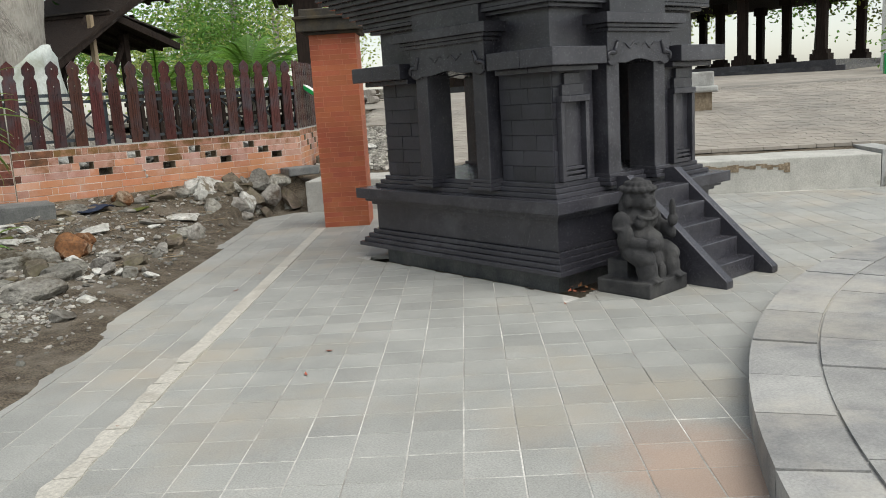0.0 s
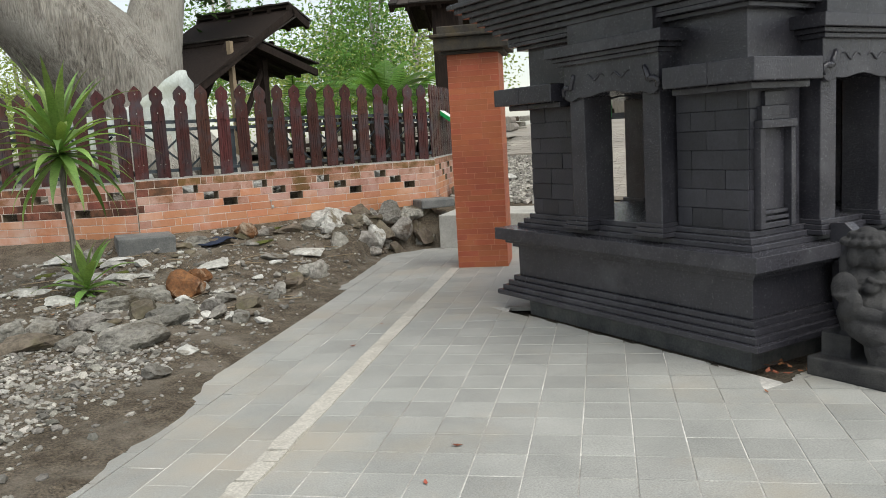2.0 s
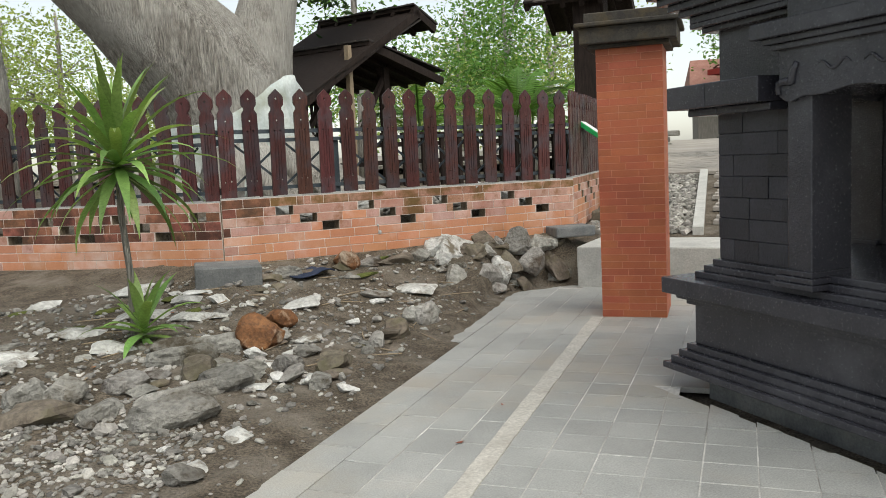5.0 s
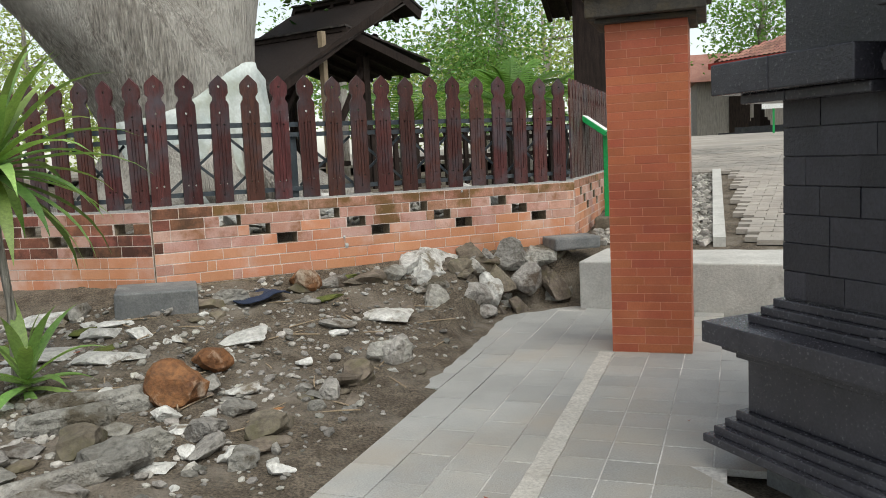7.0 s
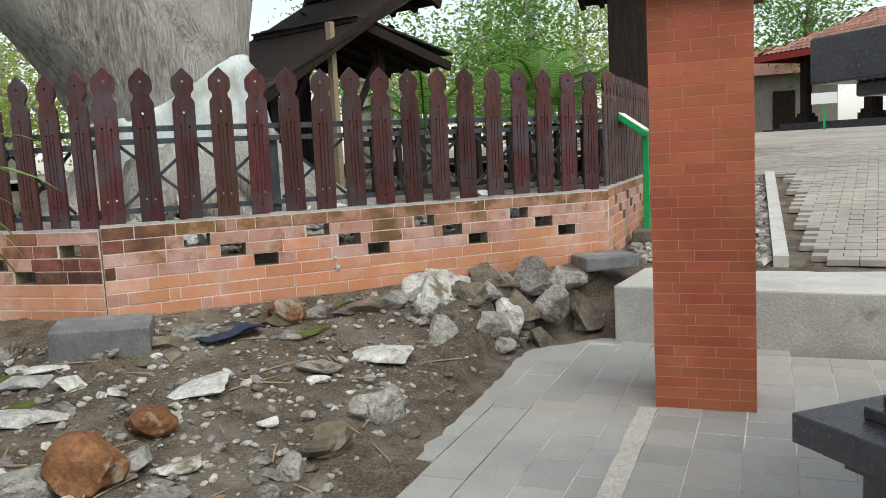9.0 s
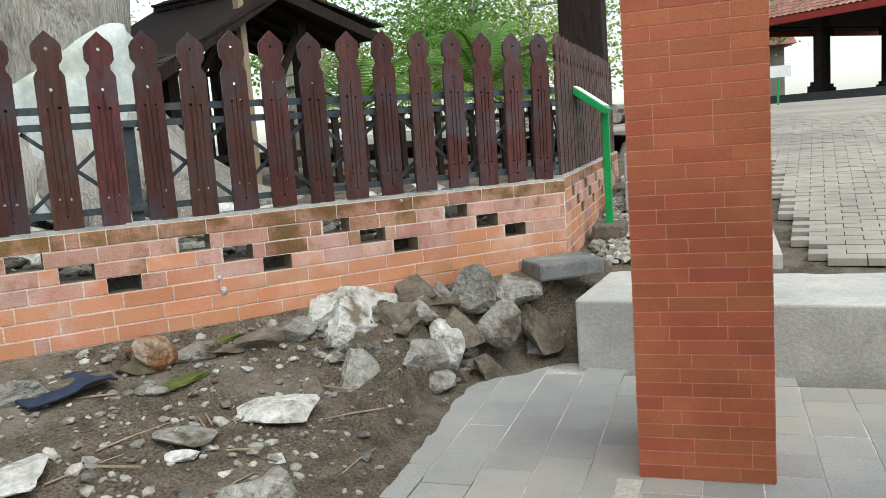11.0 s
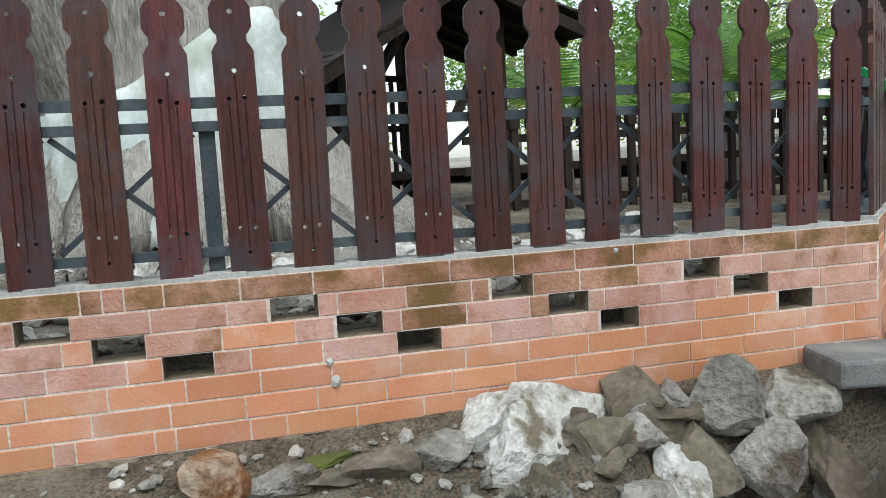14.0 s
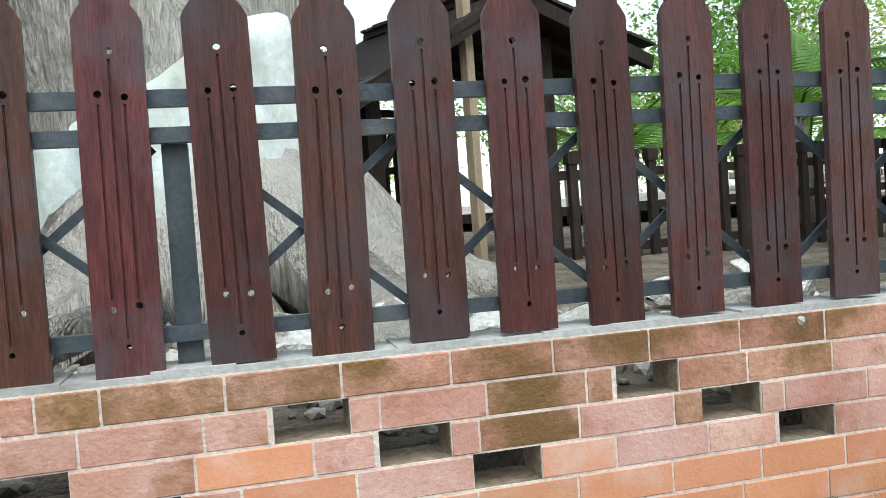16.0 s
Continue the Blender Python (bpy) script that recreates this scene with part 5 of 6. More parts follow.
# angular boulders packed into the earth bank
boulder(4.74, 8.37, 0.33, 0.27, 0.1, 0.155, 0, "large broken white-faced boulder leaning on the bank", (-35, 12), 8)
boulder(4.53, 8.43, 0.4, 0.13, 0.08, 0.09, 1, "pale cracked stone under a brick wall", (-30, -8), -10)
boulder(4.88, 8.2, 0.17, 0.19, 0.1, 0.15, 3, "grey rough slab leaning at the bank's foot", (-38, 20), 25)
boulder(4.5, 8.03, 0.14, 0.13, 0.1, 0.13, 2, "grey angular boulder on the slope", (-15, 10), 40)
boulder(4.3, 8.0, 0.12, 0.08, 0.07, 0.09, 4, "brown rough stone beside a boulder", (0, 10), 10)
boulder(5.09, 8.44, 0.39, 0.16, 0.09, 0.11, 4, "brown lichened stone under a brick wall", (-20, 5), 0)
boulder(5.4, 8.42, 0.37, 0.17, 0.1, 0.12, 2, "grey rough boulder under a brick wall", (-25, -12), 0)
boulder(5.66, 8.4, 0.36, 0.12, 0.09, 0.1, 3, "grey rough boulder under a brick wall", (-15, 8), 15)
boulder(5.22, 8.32, 0.24, 0.12, 0.1, 0.1, 4, "brown crumbly stone in an earth bank", (-30, 0), -20)
boulder(5.1, 8.24, 0.15, 0.09, 0.08, 0.13, 1, "whitish crumbling stone in an earth bank", (-20, 15), 30)
boulder(5.45, 8.27, 0.19, 0.14, 0.1, 0.12, 2, "grey rough boulder in an earth bank", (-25, 10), -15)
boulder(5.7, 8.26, 0.16, 0.11, 0.09, 0.12, 4, "dark brown stone in an earth bank", (-20, -10), 5)
boulder(4.98, 8.12, 0.06, 0.08, 0.06, 0.06, 3, "grey stone at the bank's foot", (0, 10), 50)
boulder(5.3, 8.17, 0.05, 0.08, 0.06, 0.05, 4, "dark stone at the bank's foot", (0, 0), 10)
boulder(5.75, 8.36, 0.06, 0.13, 0.1, 0.1, 3, "grey stone at the bank's foot", (0, 0), 10)
ROWS_LOW = tuple((3.0 + 0.2 * k + 0.05 * math.sin(k * 5.0), 8.37 + 0.04 * math.sin(k * 3.1), 0.37, 0.12, 0.08, 0.055 + 0.02 * math.sin(k * 2.2), (ROCK_D, ROCK_G, ROCK_D)[k % 3], 12 * math.sin(k), k % 5) for k in range(15))
for x, y, z, sx, sy, sz, mt, rz, i in ROWS_LOW:
    # set into the face of the earth bank at its height
    y = 8.0
    while y < 8.5 and ground_z(x, y) < z - 0.02:
        y += 0.01
    rock(x, y + 0.015, sx, sy * 0.75, sz, mt, {"white_limestone": "broken white-faced limestone boulder under a wall", "grey_rock": "rough grey boulder under a brick wall", "dark_mossy_rock": "dark mossy stone under a brick wall", "orange_brown_rock": "orange-brown stone under a brick wall"}[mt.name], 0.5, rz, z=z, i=i)
rk = random.Random(17)
for k in range(210):
    for _ in range(30):
        x, y = rk.uniform(0.0, 4.3), rk.uniform(5.2, 8.4)
        d = (Vector((x, y)) - EDGE_P).dot(EDGE_N)
        if d > 0.12 and inside_fence(x, y) < -0.2 and (y < 7.2 or rk.random() < 0.35):
            break
    else:
        continue
    s = rk.choice((0.022, 0.03, 0.03, 0.04, 0.05, 0.07))
    mt = rk.choice((ROCK_G, ROCK_G, ROCK_W, ROCK_D, ROCK_G, ROCK_W))
    rock(x, y, s * rk.uniform(0.9, 1.6), s, s * rk.uniform(0.35, 0.8), mt, {"white_limestone": "small pale limestone piece on soil", "grey_rock": "small grey stone on soil", "dark_mossy_rock": "small dark stone on soil"}[mt.name], 0.25, rk.uniform(0, 180), (rk.uniform(-12, 12), rk.uniform(-12, 12)), i=rk.randrange(5))
for x, y, s in ((2.05, 7.75, 0.2), (2.3, 7.55, 0.15), (1.6, 7.55, 0.17), (1.2, 7.25, 0.17), (1.75, 7.15, 0.16), (0.9, 7.9, 0.16), (1.45, 8.4, 0.14), (0.6, 8.6, 0.15), (2.35, 7.95, 0.12)):
    rock(x, y, s, s * 0.7, 0.045, ROCK_W, "half-buried flat white stone", 0.35, rk.uniform(-20, 20), i=rk.randrange(5))
for k in range(70):
    x = rk.uniform(4.35, 5.85)
    w = rk.uniform(0.03, 0.4)
    y = 8.52 - w
    if (Vector((x, y)) - EDGE_P).dot(EDGE_N) < 0.03:
        continue
    s = rk.choice((0.025, 0.035, 0.045, 0.06))
    mt = rk.choice((ROCK_D, ROCK_D, ROCK_G))
    rock(x, y, s * rk.uniform(1.0, 1.5), s, s * 0.8, mt, {"grey_rock": "small grey stone in an earth bank", "dark_mossy_rock": "small dark stone in an earth bank"}[mt.name], 0.45, rk.uniform(0, 180), (rk.uniform(-20, 20), rk.uniform(-20, 20)), z=ground_z(x, y), i=rk.randrange(5))
# loose pebbles
pb_ = Mesh()
ico = bmesh.new()
bmesh.ops.create_icosphere(ico, subdivisions=1, radius=1.0)
ico_v, ico_f = [v.co.copy() for v in ico.verts], [tuple(v.index for v in f.verts) for f in ico.faces]
ico.free()
for k in range(9000):
    x, y = rk.uniform(-0.6, 5.6), rk.uniform(3.0, 8.5)
    d = (Vector((x, y)) - EDGE_P).dot(EDGE_N)
    if d < 0.05 or inside_fence(x, y) > -0.05 or (d < 0.3 and rk.random() < 0.6):
        continue
    s = min(0.007 + rk.expovariate(140), 0.03)
    z = ground_z(x, y)
    m = pose(x, y, z + s * 0.2, rk.uniform(-30, 30), rk.uniform(-30, 30), rk.uniform(0, 180)) @ Matrix.Diagonal((s * 1.3, s, s * 0.6, 1))
    pb_.add(ico_v, ico_f, m)
# a bed of finer gravel beside the muddy edge of the paving
for k in range(6500):
    x, y = rk.uniform(-0.8, 2.0), rk.uniform(3.6, 6.3)
    d = (Vector((x, y)) - EDGE_P).dot(EDGE_N)
    if d < 0.4 + 0.2 * noise.noise(Vector((x * 2, y * 2, 5))):
        continue
    s = rk.uniform(0.006, 0.017)
    pb_.add(ico_v, ico_f, pose(x, y, ground_z(x, y) + s * 0.2, rk.uniform(-30, 30), rk.uniform(-30, 30), rk.uniform(0, 180)) @ Matrix.Diagonal((s * 1.4, s, s * 0.6, 1)))
for k in range(700):
    x, y = rk.uniform(2.9, 6.2), rk.uniform(8.75, 10.3)
    s = rk.uniform(0.01, 0.05)
    pb_.add(ico_v, ico_f, pose(x, y, ground_z(x, y) + s * 0.3, rk.uniform(-30, 30), rk.uniform(-30, 30), rk.uniform(0, 180)) @ Matrix.Diagonal((s * 1.3, s, s * 0.6, 1)))
tagged(part("pebbles", pb_, PEBBLE), "loose grey pebbles scattered on the soil", "pebbles", kind="stuff")
for k in range(46):
    x, y = rk.uniform(3.0, 6.2), rk.uniform(8.85, 10.2)
    if (x - 3.6) ** 2 + (y - 11.25) ** 2 < 1.0:
        continue
    s = rk.uniform(0.06, 0.16)
    rock(x, y, s * 1.4, s, s * 0.6, rk.choice((ROCK_W, ROCK_W, ROCK_G)), "pale stone on the ground inside the fence", 0.3, rk.uniform(0, 180), z=ground_z(x, y), i=rk.randrange(5))

# concrete slabs at the wall foot
sl = tagged(part("concrete_slab", Mesh().box(-0.24, 0.24, -0.17, 0.17, 0, 0.17), SLAB, bevel=0.012), "dark grey concrete slab lying against a brick wall", "slab")
sl.matrix_world = pose(2.7, 8.28, 0.33, 2, 2, -10)
sl = tagged(part("concrete_slab", Mesh().box(-0.2, 0.2, -0.14, 0.14, 0, 0.1), SLAB, bevel=0.015), "dark concrete slab at a wall corner", "slab")
sl.matrix_world = pose(5.98, 8.4, 0.41, 0, 0, -12)
for x, y, h, w in ((7.75, 9.55, 0.22, 0.3), (8.1, 9.95, 0.36, 0.25)):
    o = tagged(part("concrete_block", Mesh().box(-w, w, -0.16, 0.16, 0, h), CEMENT, bevel=0.01), "grey concrete block beside a fence wall", "block", "blocks by the fence")
    o.matrix_world = pose(x, y, ter_z(x, y) - 0.04, 0, 0, 43)
stp = random.Random(31)
for k in range(9):
    x, y = 6.75 + k * 0.2 + stp.uniform(-0.1, 0.1), 8.3 + k * 0.22 + stp.uniform(-0.12, 0.12)
    rock(x, y, 0.2, 0.13, 0.04, ROCK_W if k % 3 else ROCK_G, "flat pale stepping stone", 0.3, 40 + stp.uniform(-15, 15), z=ter_z(x, y) - 0.03, i=k)
# blue rag
rag = Mesh()
for i in range(9):
    for j in range(7):
        rag.v.append((i * 0.045 - 0.18, j * 0.03 - 0.09, 0.025 * noise.noise(Vector((i * 0.6, j * 0.7, 1))) + 0.03 + 0.03 * math.exp(-((i - 6) / 2) ** 2)))
for i in range(8):
    for j in range(6):
        k = i * 7 + j
        rag.f.append((k, k + 7, k + 8, k + 1))
rg = tagged(part("rag", rag, BLUE, smooth=True), "crumpled dark blue rag lying on soil", "rag")
rg.matrix_world = pose(3.32, 8.2, soil_z(3.32, 8.2) + 0.01, 0, 0, 20)
rg.modifiers.new("thick", "SOLIDIFY").thickness = 0.01
for x, y in [(4.02, 8.44), (3.8, 8.2), (2.3, 8.1)] + [(0.3 + 0.26 * k, 8.05 + 0.35 * math.sin(k * 2.1)) for k in range(9)]:
    ob = new("moss_patch", ROCKS["grey_rock"][1].copy())
    ob.data.materials.clear()
    ob.data.materials.append(MOSS)
    ob.matrix_world = pose(x, y, soil_z(x, y) + 0.004, 0, 0, 30) @ Matrix.Diagonal((0.15, 0.1, 0.022, 1))
    tagged(ob, "green moss patch on the soil", "moss", kind="stuff")
tw = random.Random(6)
for k in range(64):
    x, y = tw.uniform(1.5, 4.4), tw.uniform(6.4, 8.2)
    if (Vector((x, y)) - EDGE_P).dot(EDGE_N) < 0.15:
        continue
    q, ln = tw.uniform(0, 3.1), tw.uniform(0.06, 0.16)
    pts = [(x + math.cos(q) * ln * (s - 1), y + math.sin(q) * ln * (s - 1) + 0.01 * (s == 1), soil_z(x, y) + 0.02) for s in range(3)]
    tagged(part("twig", Mesh().tube(pts, [0.004, 0.0045, 0.002], 5), PALEWOOD), "dry pale twig on the soil", "twig", "twigs")


# ---- plants ----
def strap_plant(name, x, y, z, trunk_h, n, length, label, seed, up=0.2):
    p = thing(name, pose(x, y, z), label, "plant")
    r = random.Random(seed)
    top = Vector((0.0, 0.0, trunk_h))
    if trunk_h > 0.1:
        part("stem", Mesh().tube([(0, 0, -0.05), (0.01, 0.01, trunk_h * 0.4), (-0.012, 0, trunk_h * 0.75), tuple(top)], [0.028, 0.022, 0.02, 0.024], 8, 0.15, seed), BARK, p, "thin grey stem", smooth=True)
    for k in range(n):
        a, el = k * 2.399 + r.uniform(-0.2, 0.2), radians(lerp(-40, 82, ((k + 0.5) / n) ** 0.95))
        ln = length * r.uniform(0.75, 1.1)
        m = Mesh()
        out, pos, seg = Vector((math.cos(a), math.sin(a), 0)), top.copy() + Vector((0, 0, 0.1 * k / n)), 7
        side = Vector((-math.sin(a), math.cos(a), 0))
        for s in range(seg + 1):
            t = s / seg
            w = 0.02 * (0.5 + 1.2 * math.sin(math.pi * min(t * 0.85 + 0.12, 1))) * (1 - t ** 4)
            e = el - t * t * (1.1 - 0.5 * (el > 0.9))
            fold = Vector((0, 0, w * 0.35))
            m.v += [tuple(pos - side * w + fold), tuple(pos), tuple(pos + side * w + fold)]
            pos = pos + (out * math.cos(e) + Vector((0, 0, math.sin(e)))) * ln / seg
        for s in range(seg):
            b = s * 3
            m.f += [(b, b + 1, b + 4, b + 3), (b + 1, b + 2, b + 5, b + 4)]
        part("leaf", m, LEAF_S, p, smooth=True)
    return p


strap_plant("dracaena_plant", 1.9, 7.32, soil_z(1.9, 7.32), 1.02, 66, 0.68, "spiky green dracaena on a thin grey stem", 3)
strap_plant("grassy_plant", 1.94, 7.2, soil_z(1.94, 7.2), 0.03, 22, 0.4, "small tuft of long green strap leaves", 5)


def palm(name, x, y, z, n, length, label, seed):
    p = thing(name, pose(x, y, z), label, "palm")
    r = random.Random(seed)
    part("trunk", Mesh().tube([(0, 0, -0.2), (0, 0, 0.6), (0, 0, 0.9)], [0.12, 0.1, 0.06], 8), BARK, p, smooth=True)
    for k in range(n):
        a, el, ln = k * 2.399, radians(r.uniform(15, 80)), length * r.uniform(0.8, 1.15)
        out = Vector((math.cos(a), math.sin(a), 0))
        side = Vector((-math.sin(a), math.cos(a), 0))
        pos, m, pts = Vector((0, 0, 0.85)), Mesh(), []
        for s in range(15):
            t = s / 14
            e = el - 1.3 * t * t
            d = out * math.cos(e) + Vector((0, 0, math.sin(e)))
            pts.append(tuple(pos))
            if s > 2:
                for sg in (-1, 1):
                    lf = 0.42 * ln * math.sin(math.pi * min(0.15 + t * 0.8, 1)) * 0.6
                    tip = pos + side * sg * lf + d * lf * 0.5 - Vector((0, 0, lf * 0.35))
                    m.add([pos, pos + d * 0.035 * ln, tip], [(0, 1, 2)])
                    m.add([pos + d * 0.035 * ln, pos + d * 0.07 * ln, tip + d * 0.035 * ln], [(0, 1, 2)])
            pos = pos + d * ln / 14
        m.tube(pts, [0.015] * 14 + [0.005], 4)
        part("frond", m, LEAF_P if seed == 4 else LEAF_M, p)


palm("palm", 8.3, 12.8, 0.9, 15, 1.05, "bushy green palm behind a fence", 4)
palm("palm", 9.8, 14.6, 0.75, 14, 1.6, "bushy green palm behind a fence", 9)
palm("palm", 7.4, 14.4, 0.75, 12, 1.2, "bushy green palm behind a fence", 14)
tree("bamboo_tree", (11.2, 17.6, 0.8), 5.0, 0.07, [((0, 0, 3.2), (1.5, 1.4, 1.8)), ((-0.7, -0.4, 2.0), (1.1, 1.1, 0.8)), ((0.9, 0.6, 4.6), (1.4, 1.3, 1.2))], "feathery green bamboo-like tree", LEAF_M, 80, 28, 0.11, 11)
tree("garden_tree", (15.5, 22.0, 1.0), 4.0, 0.14, [((0.5, 0, 4.3), (2.4, 2.2, 2.0)), ((-1.2, 0, 2.4), (1.5, 1.5, 1.2))], "leafy green tree behind the fence", LEAF_L, 80, 26, 0.12, 12)
tree("yellow_green_bush", (9.2, 20.0, 0.8), 2.4, 0.06, [((0, 0, 1.9), (1.9, 1.2, 1.1))], "pale yellow-green bush behind a shelter", LEAF_L, 60, 24, 0.09, 13)
tree("thin_tree", (7.6, 17.5, 0.8), 7.0, 0.09, [((0.2, 0, 6.6), (1.2, 1.0, 0.8))], "thin tree with sparse branches", LEAF_M, 40, 10, 0.14, 15)
for k, (x, y, h) in enumerate(((0.4, 21.0, 4.6), (-2.6, 19.0, 4.2), (-5.0, 22.0, 5.4), (2.6, 24.0, 4.6), (-7.5, 17.0, 5.0), (5.2, 26.0, 4.4))):
    tree("light_green_tree", (x, y, 0.5), h, 0.13, [((0, 0, h - 0.9), (2.1, 1.9, 1.5)), ((0.9, 0.3, h - 2.4), (1.7, 1.5, 1.1)), ((-1.0, -0.2, h - 2.0), (1.5, 1.5, 1.2))], "pale green leafy tree beyond the fence", LEAF_L, 60, 28, 0.105, 40 + k)
for k, (x, y, h) in enumerate(((-9.0, 30.0, 6.5), (-3.5, 31.0, 6.0), (1.5, 33.0, 6.0), (6.5, 35.0, 5.0), (17.5, 31.0, 5.5), (22.0, 36.0, 6.5), (-14.0, 25.0, 6.5))):
    tree("pale_far_tree", (x, y, 0.5), h, 0.16, [((0, 0, h - 1.4), (3.0, 2.4, 2.0)), ((1.4, 0.3, h - 3.2), (2.6, 2.0, 1.5)), ((-1.6, -0.2, h - 3.4), (2.6, 2.0, 1.6))], "pale green leafy tree far behind the fence", LEAF_L, 46, 18, 0.2, 140 + k)
tree("dead_tree", (1.3, 15.5, 0.7), 4.4, 0.17, [((-0.8, 0, 4.6), (0.9, 0.8, 0.5))], "thin crooked tree trunk with few leaves", LEAF_L, 25, 8, 0.16, 60, lean=(-0.2, 0))
for k, (x, y, h) in enumerate(((31.0, 8.0, 6.5), (34.0, 12.0, 7.0), (33.0, 17.0, 7.0), (30.0, 27.0, 7.5), (25.0, 32.0, 6.5), (19.0, 33.0, 6.0), (35.0, 3.0, 7.0), (14.0, 34.0, 6.0))):
    tree("background_tree", (x, y, 1.35), h, 0.2, [((0, 0, h - 1.2), (3.0, 3.0, 2.0)), ((1.6, 1.0, h - 3.4), (2.4, 2.2, 1.8)), ((-1.6, -1.0, h - 3.0), (2.2, 2.2, 1.7))], "green tree behind the pavilion", LEAF_M if k % 2 else LEAF_L, 64, 24, 0.19, 80 + k)

# ---- green sign lectern ----
sign = thing("sign_stand", pose(6.89, 9.03, 0.55, 0, 0, 43), "bright green metal sign stand with a tilted panel", "sign")
part("post", Mesh().box(-0.024, 0.024, -0.024, 0.024, -0.05, 0.80), GREEN, sign, bevel=0.004)
pnl = part("panel", Mesh().box(-0.17, 0.17, -0.03, 0.38, -0.022, 0.022), GREEN, sign, "tilted green panel", bevel=0.004)
pnl.matrix_local = pose(0, 0, 0.8, 36, 0, 0)
part("face_plate", Mesh().box(-0.155, 0.155, 0.0, 0.35, 0.023, 0.027), WHITE, pnl, "pale plate")
part("foot_block", Mesh().box(-0.13, 0.13, -0.11, 0.11, -0.12, 0.02), ROCK_D, sign, "mossy concrete foot", bevel=0.02)

# ---- timber gate beyond the fence ----
gate = thing("timber_gate", pose(8.35, 10.98, 0.75, 0, 0, 43), "dark timber gate post with a shingled roof", "gate")
part("post", Mesh().box(-0.3, 0.12, -0.2, 0.2, -0.1, 2.45), OLDWOOD, gate, bevel=0.01)
stw = Mesh()
sr = random.Random(2)
for k in range(60):
    x, y = sr.uniform(0.13, 0.24), sr.uniform(-0.18, 0.18)
    stw.tube([(x, y, -0.1), (x + sr.uniform(-0.02, 0.02), y, 1.0), (x + sr.uniform(-0.03, 0.03), y, 1.95)], [0.012, 0.012, 0.008], 4)
part("straw_bundle", stw, STRAW, gate, "bundle of dry pale straw")
roof_slab(-0.5, 2.4, 0.3, 2.85, -0.45, 0.8, gate)
roof_slab(0.3, 2.85, 1.35, 2.3, -0.45, 0.8, gate)

# ---- pavilion on the terrace ----
pav = thing("pavilion", pose(25.0, 8.2, ter_z(25.0, 10.0)), "open pavilion with red tiled roof and dark columns", "pavilion")
part("plinth", Mesh().box(0.3, 10, 0.3, 16, -0.3, 0.3).box(-0.1, 10, -0.1, 16.4, -0.3, 0.12), BLACK, pav, "black stone plinth")
for i in range(7):
    for j in range(3):
        x, y = 0.9 + j * 3.6, 0.9 + i * 2.42
        part("column", Mesh().box(x - 0.13, x + 0.13, y - 0.13, y + 0.13, 0.6, 2.6).box(x - 0.26, x + 0.26, y - 0.26, y + 0.26, 0.3, 0.5).box(x - 0.2, x + 0.2, y - 0.2, y + 0.2, 0.5, 0.62).box(x - 0.2, x + 0.2, y - 0.2, y + 0.2, 2.3, 2.6), OLDWOOD, pav)
part("beam", Mesh().box(0.7, 1.1, 0.3, 16.0, 2.55, 2.8).box(0.7, 9, 0.6, 0.9, 2.55, 2.8).box(0.7, 9, 15.4, 15.7, 2.55, 2.8), OLDWOOD, pav)
part("fascia", Mesh().box(-0.35, -0.25, -0.5, 16.6, 2.42, 2.62).box(-0.25, 9.5, -0.5, -0.4, 2.42, 2.62).box(-0.25, 9.5, 16.5, 16.6, 2.42, 2.62), FASCIA, pav, "dark red fascia board")
rf = Mesh()
rf.add([(-0.25, -0.4, 2.6), (9.5, -0.4, 2.6), (9.5, 16.5, 2.6), (-0.25, 16.5, 2.6), (3.2, 3.6, 4.3), (6.2, 3.6, 4.3), (6.2, 12.6, 4.3), (3.2, 12.6, 4.3)], [(3, 2, 1, 0), (4, 5, 6, 7), (0, 1, 5, 4), (1, 2, 6, 5), (2, 3, 7, 6), (3, 0, 4, 7)])
part("roof_deck", rf, OLDWOOD, pav)
tl = Mesh()
for i in range(14):
    t0, t1 = i / 14, (i + 1) / 14
    for j in range(84):
        y0 = lerp(-0.4, 16.5, j / 84)
        yc = y0 + 0.1
        if not (lerp(-0.4, 3.6, t1) <= yc <= lerp(16.5, 12.6, t1) + 0.1):
            continue
        x0, x1, z0, z1 = lerp(-0.3, 3.2, t0), lerp(-0.3, 3.2, t1), lerp(2.62, 4.32, t0), lerp(2.62, 4.32, t1)
        w = 0.19
        tl.add([(x0, y0, z0 + 0.02), (x0, y0 + w / 2, z0 + 0.07), (x0, y0 + w, z0 + 0.02), (x1 + 0.03, y0, z1 + 0.0), (x1 + 0.03, y0 + w / 2, z1 + 0.05), (x1 + 0.03, y0 + w, z1 + 0.0)], [(0, 1, 4, 3), (1, 2, 5, 4)])
    for j in range(48):
        x0 = lerp(-0.25, 9.5, j / 48)
        for yb, ye in ((-0.45, 3.6), (16.55, 12.6)):
            if not (lerp(-0.25, 3.2, t0) <= x0 <= lerp(9.5, 6.2, t0)):
                continue
            ya, yc, z0, z1 = lerp(yb, ye, t0), lerp(yb, ye, t1), lerp(2.62, 4.32, t0), lerp(2.62, 4.32, t1)
            tl.add([(x0, ya, z0 + 0.02), (x0 + 0.1, ya, z0 + 0.07), (x0 + 0.19, ya, z0 + 0.02), (x0, yc, z1), (x0 + 0.1, yc, z1 + 0.05), (x0 + 0.19, yc, z1)], [(0, 1, 4, 3), (1, 2, 5, 4)])
tagged(part("roof_tiles", tl, ROOF, pav, "weathered red clay roof tiles"), kind="stuff")

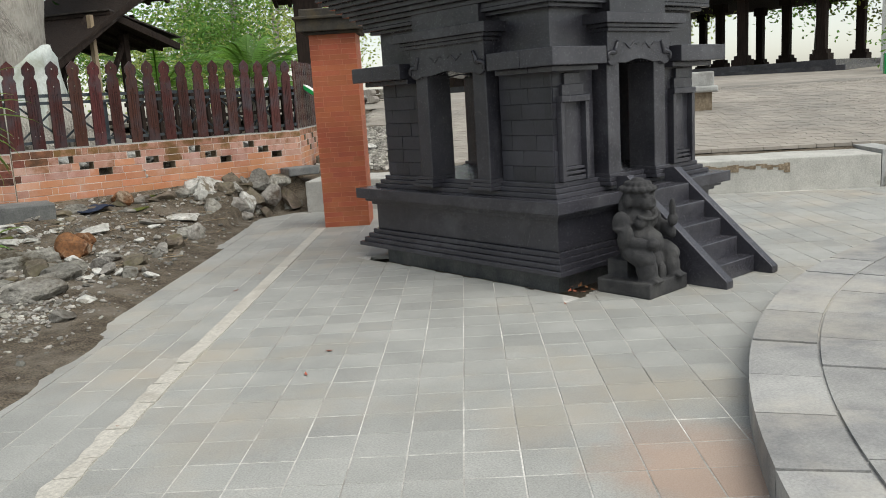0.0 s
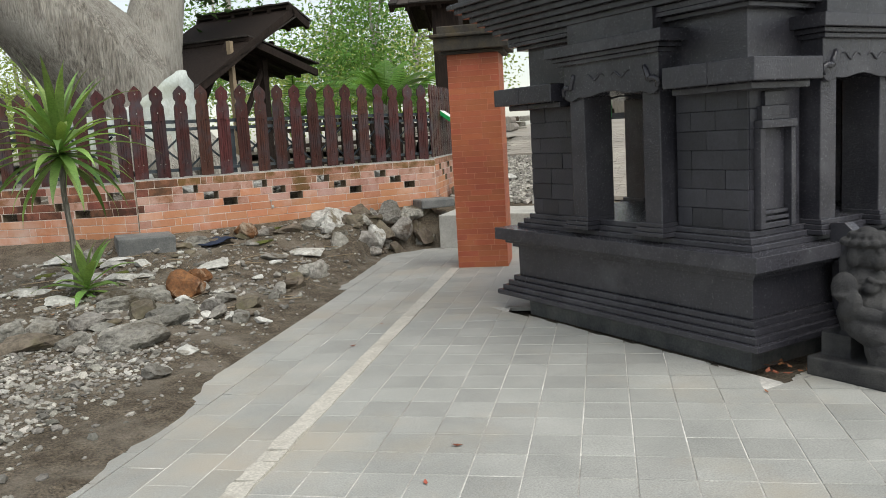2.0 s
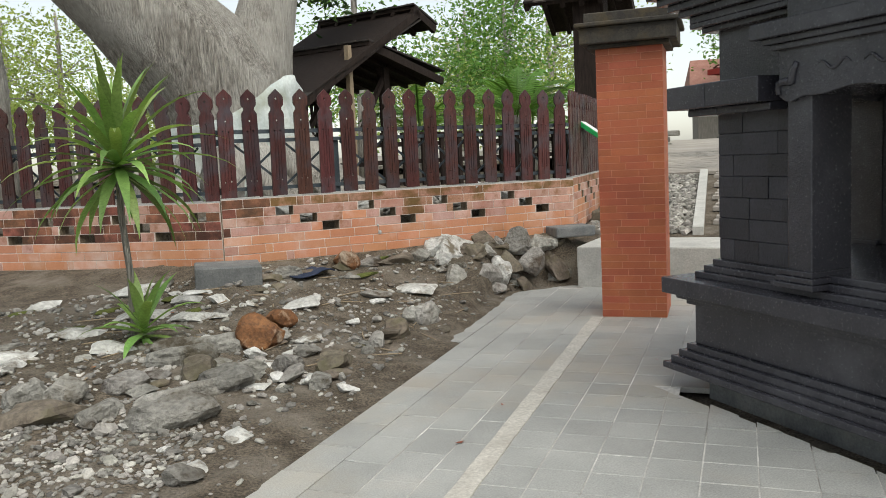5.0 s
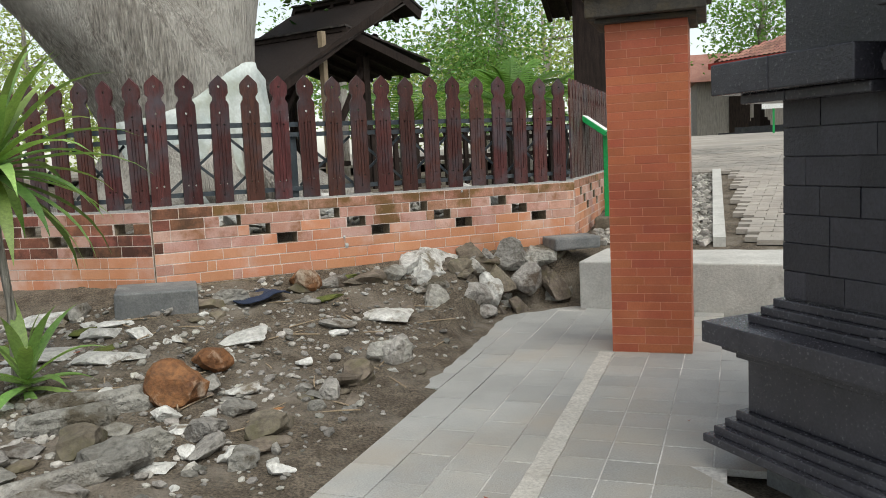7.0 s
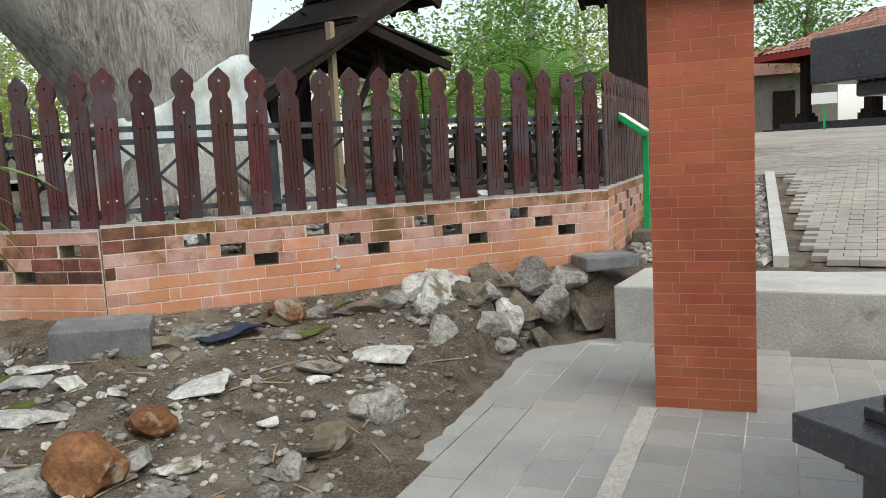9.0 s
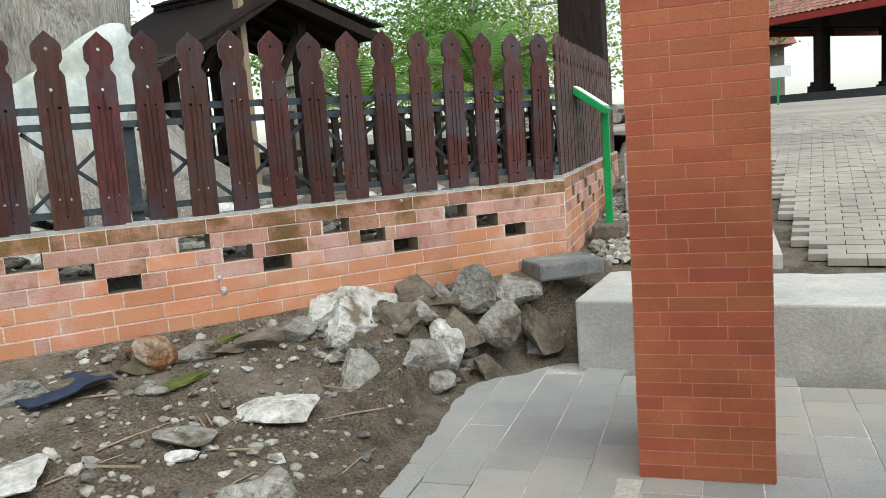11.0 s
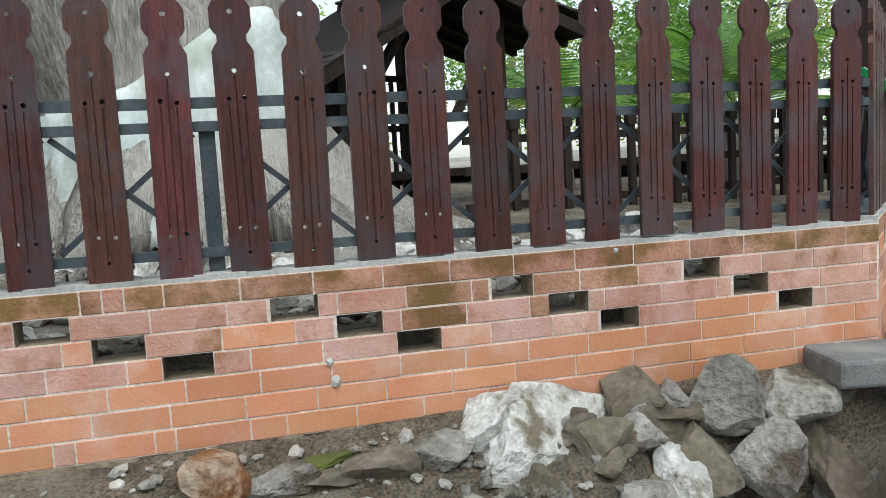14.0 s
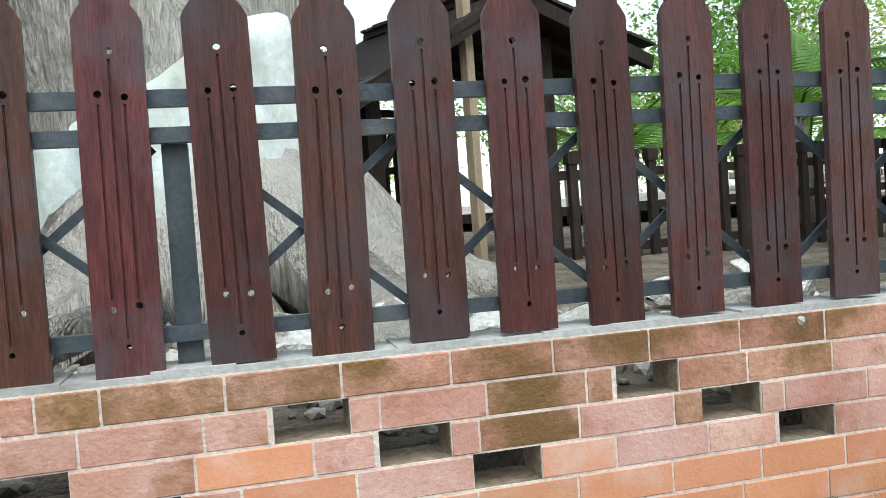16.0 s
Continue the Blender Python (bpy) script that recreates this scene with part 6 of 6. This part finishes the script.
# white gateway and planter
wg = thing("white_gateway", pose(22.6, 6.2, ter_z(22.6, 6.2), 0, 0, 20), "white painted gateway beside a wall", "gateway")
part("frame", Mesh().box(-0.15, 0.15, -0.2, 0.1, -0.1, 2.0).box(-0.15, 0.15, -1.6, -1.3, -0.1, 2.0).box(-0.2, 0.2, -1.65, 0.15, 2.0, 2.3), WHITE, wg, bevel=0.02)
part("wall", Mesh().box(0.3, 0.5, -6, 0.3, -0.1, 2.9), WHITE, wg)
pl = thing("planter", pose(20.6, 5.6, ter_z(20.6, 5.6), 0, 0, 20), "green planter box with leafy shrub", "planter")
part("trough", Mesh().box(-0.2, 0.2, -0.7, 0.3, -0.1, 0.45), GREEN, pl)
sb = Mesh()
leaves(sb, (0, -0.2, 0.7), (0.3, 0.6, 0.3), 30, 12, 0.1, 5)
part("shrub", sb, LEAF_M, pl)
# stone planter edge on the terrace
sp = thing("stone_bench", pose(12.0, 6.75, 0, 0, 0, -54), "pale weathered stone bench with stepped edge", "bench")
zb = ter_z(12.0, 6.75)
part("seat", Mesh().box(-0.75, 0.75, -0.25, 0.25, zb + 0.34, zb + 0.58).box(-0.95, 0.8, -0.3, 0.3, zb + 0.26, zb + 0.36), CEMENT, sp, bevel=0.03)
part("base", Mesh().box(-0.72, 0.72, -0.2, 0.2, zb - 0.1, zb + 0.26), RUBBLE, sp)
# white notice board on a green post, far on the terrace
nb = thing("notice_board", pose(19.21, 17.42, ter_z(19.21, 17.42), 0, 0, -50), "white notice board on a thin green post", "sign")
part("post", Mesh().box(-0.025, 0.025, -0.02, 0.02, -0.05, 0.62), GREEN, nb)
part("board", Mesh().box(-0.28, 0.28, -0.015, 0.015, 0.62, 0.88), WHITE, nb, "white board")
# small board house far off
hs = thing("board_house", pose(32.6, 30.6, 1.35, 0, 0, -40), "small grey board house with clay tile roof", "house")
part("wall", Mesh().box(-2, 2, -1.5, 1.5, -0.2, 2.6), GREYWOOD, hs)
part("roof", Mesh().add([(-2.4, -2, 2.5), (2.4, -2, 2.5), (2.4, 2, 2.5), (-2.4, 2, 2.5), (-2.2, 0, 3.9), (2.2, 0, 3.9)], [(0, 1, 5, 4), (2, 3, 4, 5), (1, 2, 5), (3, 0, 4), (3, 2, 1, 0)]), ROOF, hs)
part("door", Mesh().box(-0.6, 0.3, -1.56, -1.49, 0.0, 1.8), OLDWOOD, hs)

# low stone wall and logs on the far terrace
lw = thing("low_stone_wall", pose(16.3, 17.2, ter_z(16.3, 17.2), 0, 0, -46), "low grey stone garden wall", "wall")
lr = random.Random(41)
for r_ in range(3):
    x = -5.0 + 0.15 * (r_ % 2)
    while x < -0.6:
        w = lr.uniform(0.28, 0.5)
        part("stone", Mesh().box(x, x + w - 0.02, -0.15, 0.15 + lr.uniform(-0.02, 0.02), 0.15 * r_ - 0.1, 0.15 * r_ + 0.035, b=0.02), ROCK_G if lr.random() < 0.7 else CEMENT, lw)
        x += w
for k in range(7):
    x, y = 14.6 - 0.22 * (k % 4), 16.6 + 0.24 * (k % 4) + 0.1 * (k // 4)
    z = ter_z(x, y) + 0.1 + 0.17 * (k // 4)
    tagged(part("log", Mesh().tube([(x - 0.45, y - 0.4, z), (x + 0.45, y + 0.4, z)], [0.1, 0.09], 9, 0.1, k), GREYWOOD, smooth=False), "weathered pale log lying in a stack", "log", "stack of logs")

# dry leaves and small litter
LITTER = mat("dry_red_brown_leaf", (0.2, 0.055, 0.03), (0.3, 0.13, 0.06), 20, 0.8, 0.2, 60, rnd=0.35)
lf = random.Random(52)
for k in range(46):
    if k < 16:
        x, y, z = lf.uniform(4.0, 4.25), lf.uniform(2.92, 3.12), 0.006
    elif k < 26:
        u, v = lf.uniform(0.2, 5.0), lf.uniform(-2.2, 0.7)
        p = PO + PU * u + PV * v
        x, y, z = p.x, p.y, 0.005
        if in_plaza(x, y, 0.05):
            continue
    else:
        x, y = lf.uniform(1.4, 4.3), lf.uniform(5.9, 8.2)
        if (Vector((x, y)) - EDGE_P).dot(EDGE_N) < 0.1:
            continue
        z = ground_z(x, y) + 0.012
    s = lf.uniform(0.014, 0.03)
    m = Mesh().add([(-s, 0, 0.002), (0, -s * 0.45, 0), (s, 0, 0.006), (0, s * 0.45, 0.001), (0, 0, -0.001)], [(0, 1, 4), (1, 2, 4), (2, 3, 4), (3, 0, 4)])
    o = tagged(part("dry_leaf", m, LITTER), "small dry red-brown fallen leaf", "leaf", "fallen leaves")
    o.matrix_world = pose(x, y, z, lf.uniform(-12, 12), lf.uniform(-12, 12), lf.uniform(0, 360))
# cement splashes on the brick wall
for x, z, s in ((4.075, 0.60, 0.022), (4.06, 0.665, 0.014), (5.05, 0.93, 0.012)):
    ob = new("cement_splash", ROCKS["grey_rock"][2].copy())
    ob.data.materials.clear()
    ob.data.materials.append(CEMENT)
    ob.matrix_world = pose(x, 8.53, z, 0, 0, 0) @ Matrix.Diagonal((s, 0.008, s * 1.1, 1))
    tagged(ob, "grey cement splash stuck on bricks", "cement", "cement splashes")
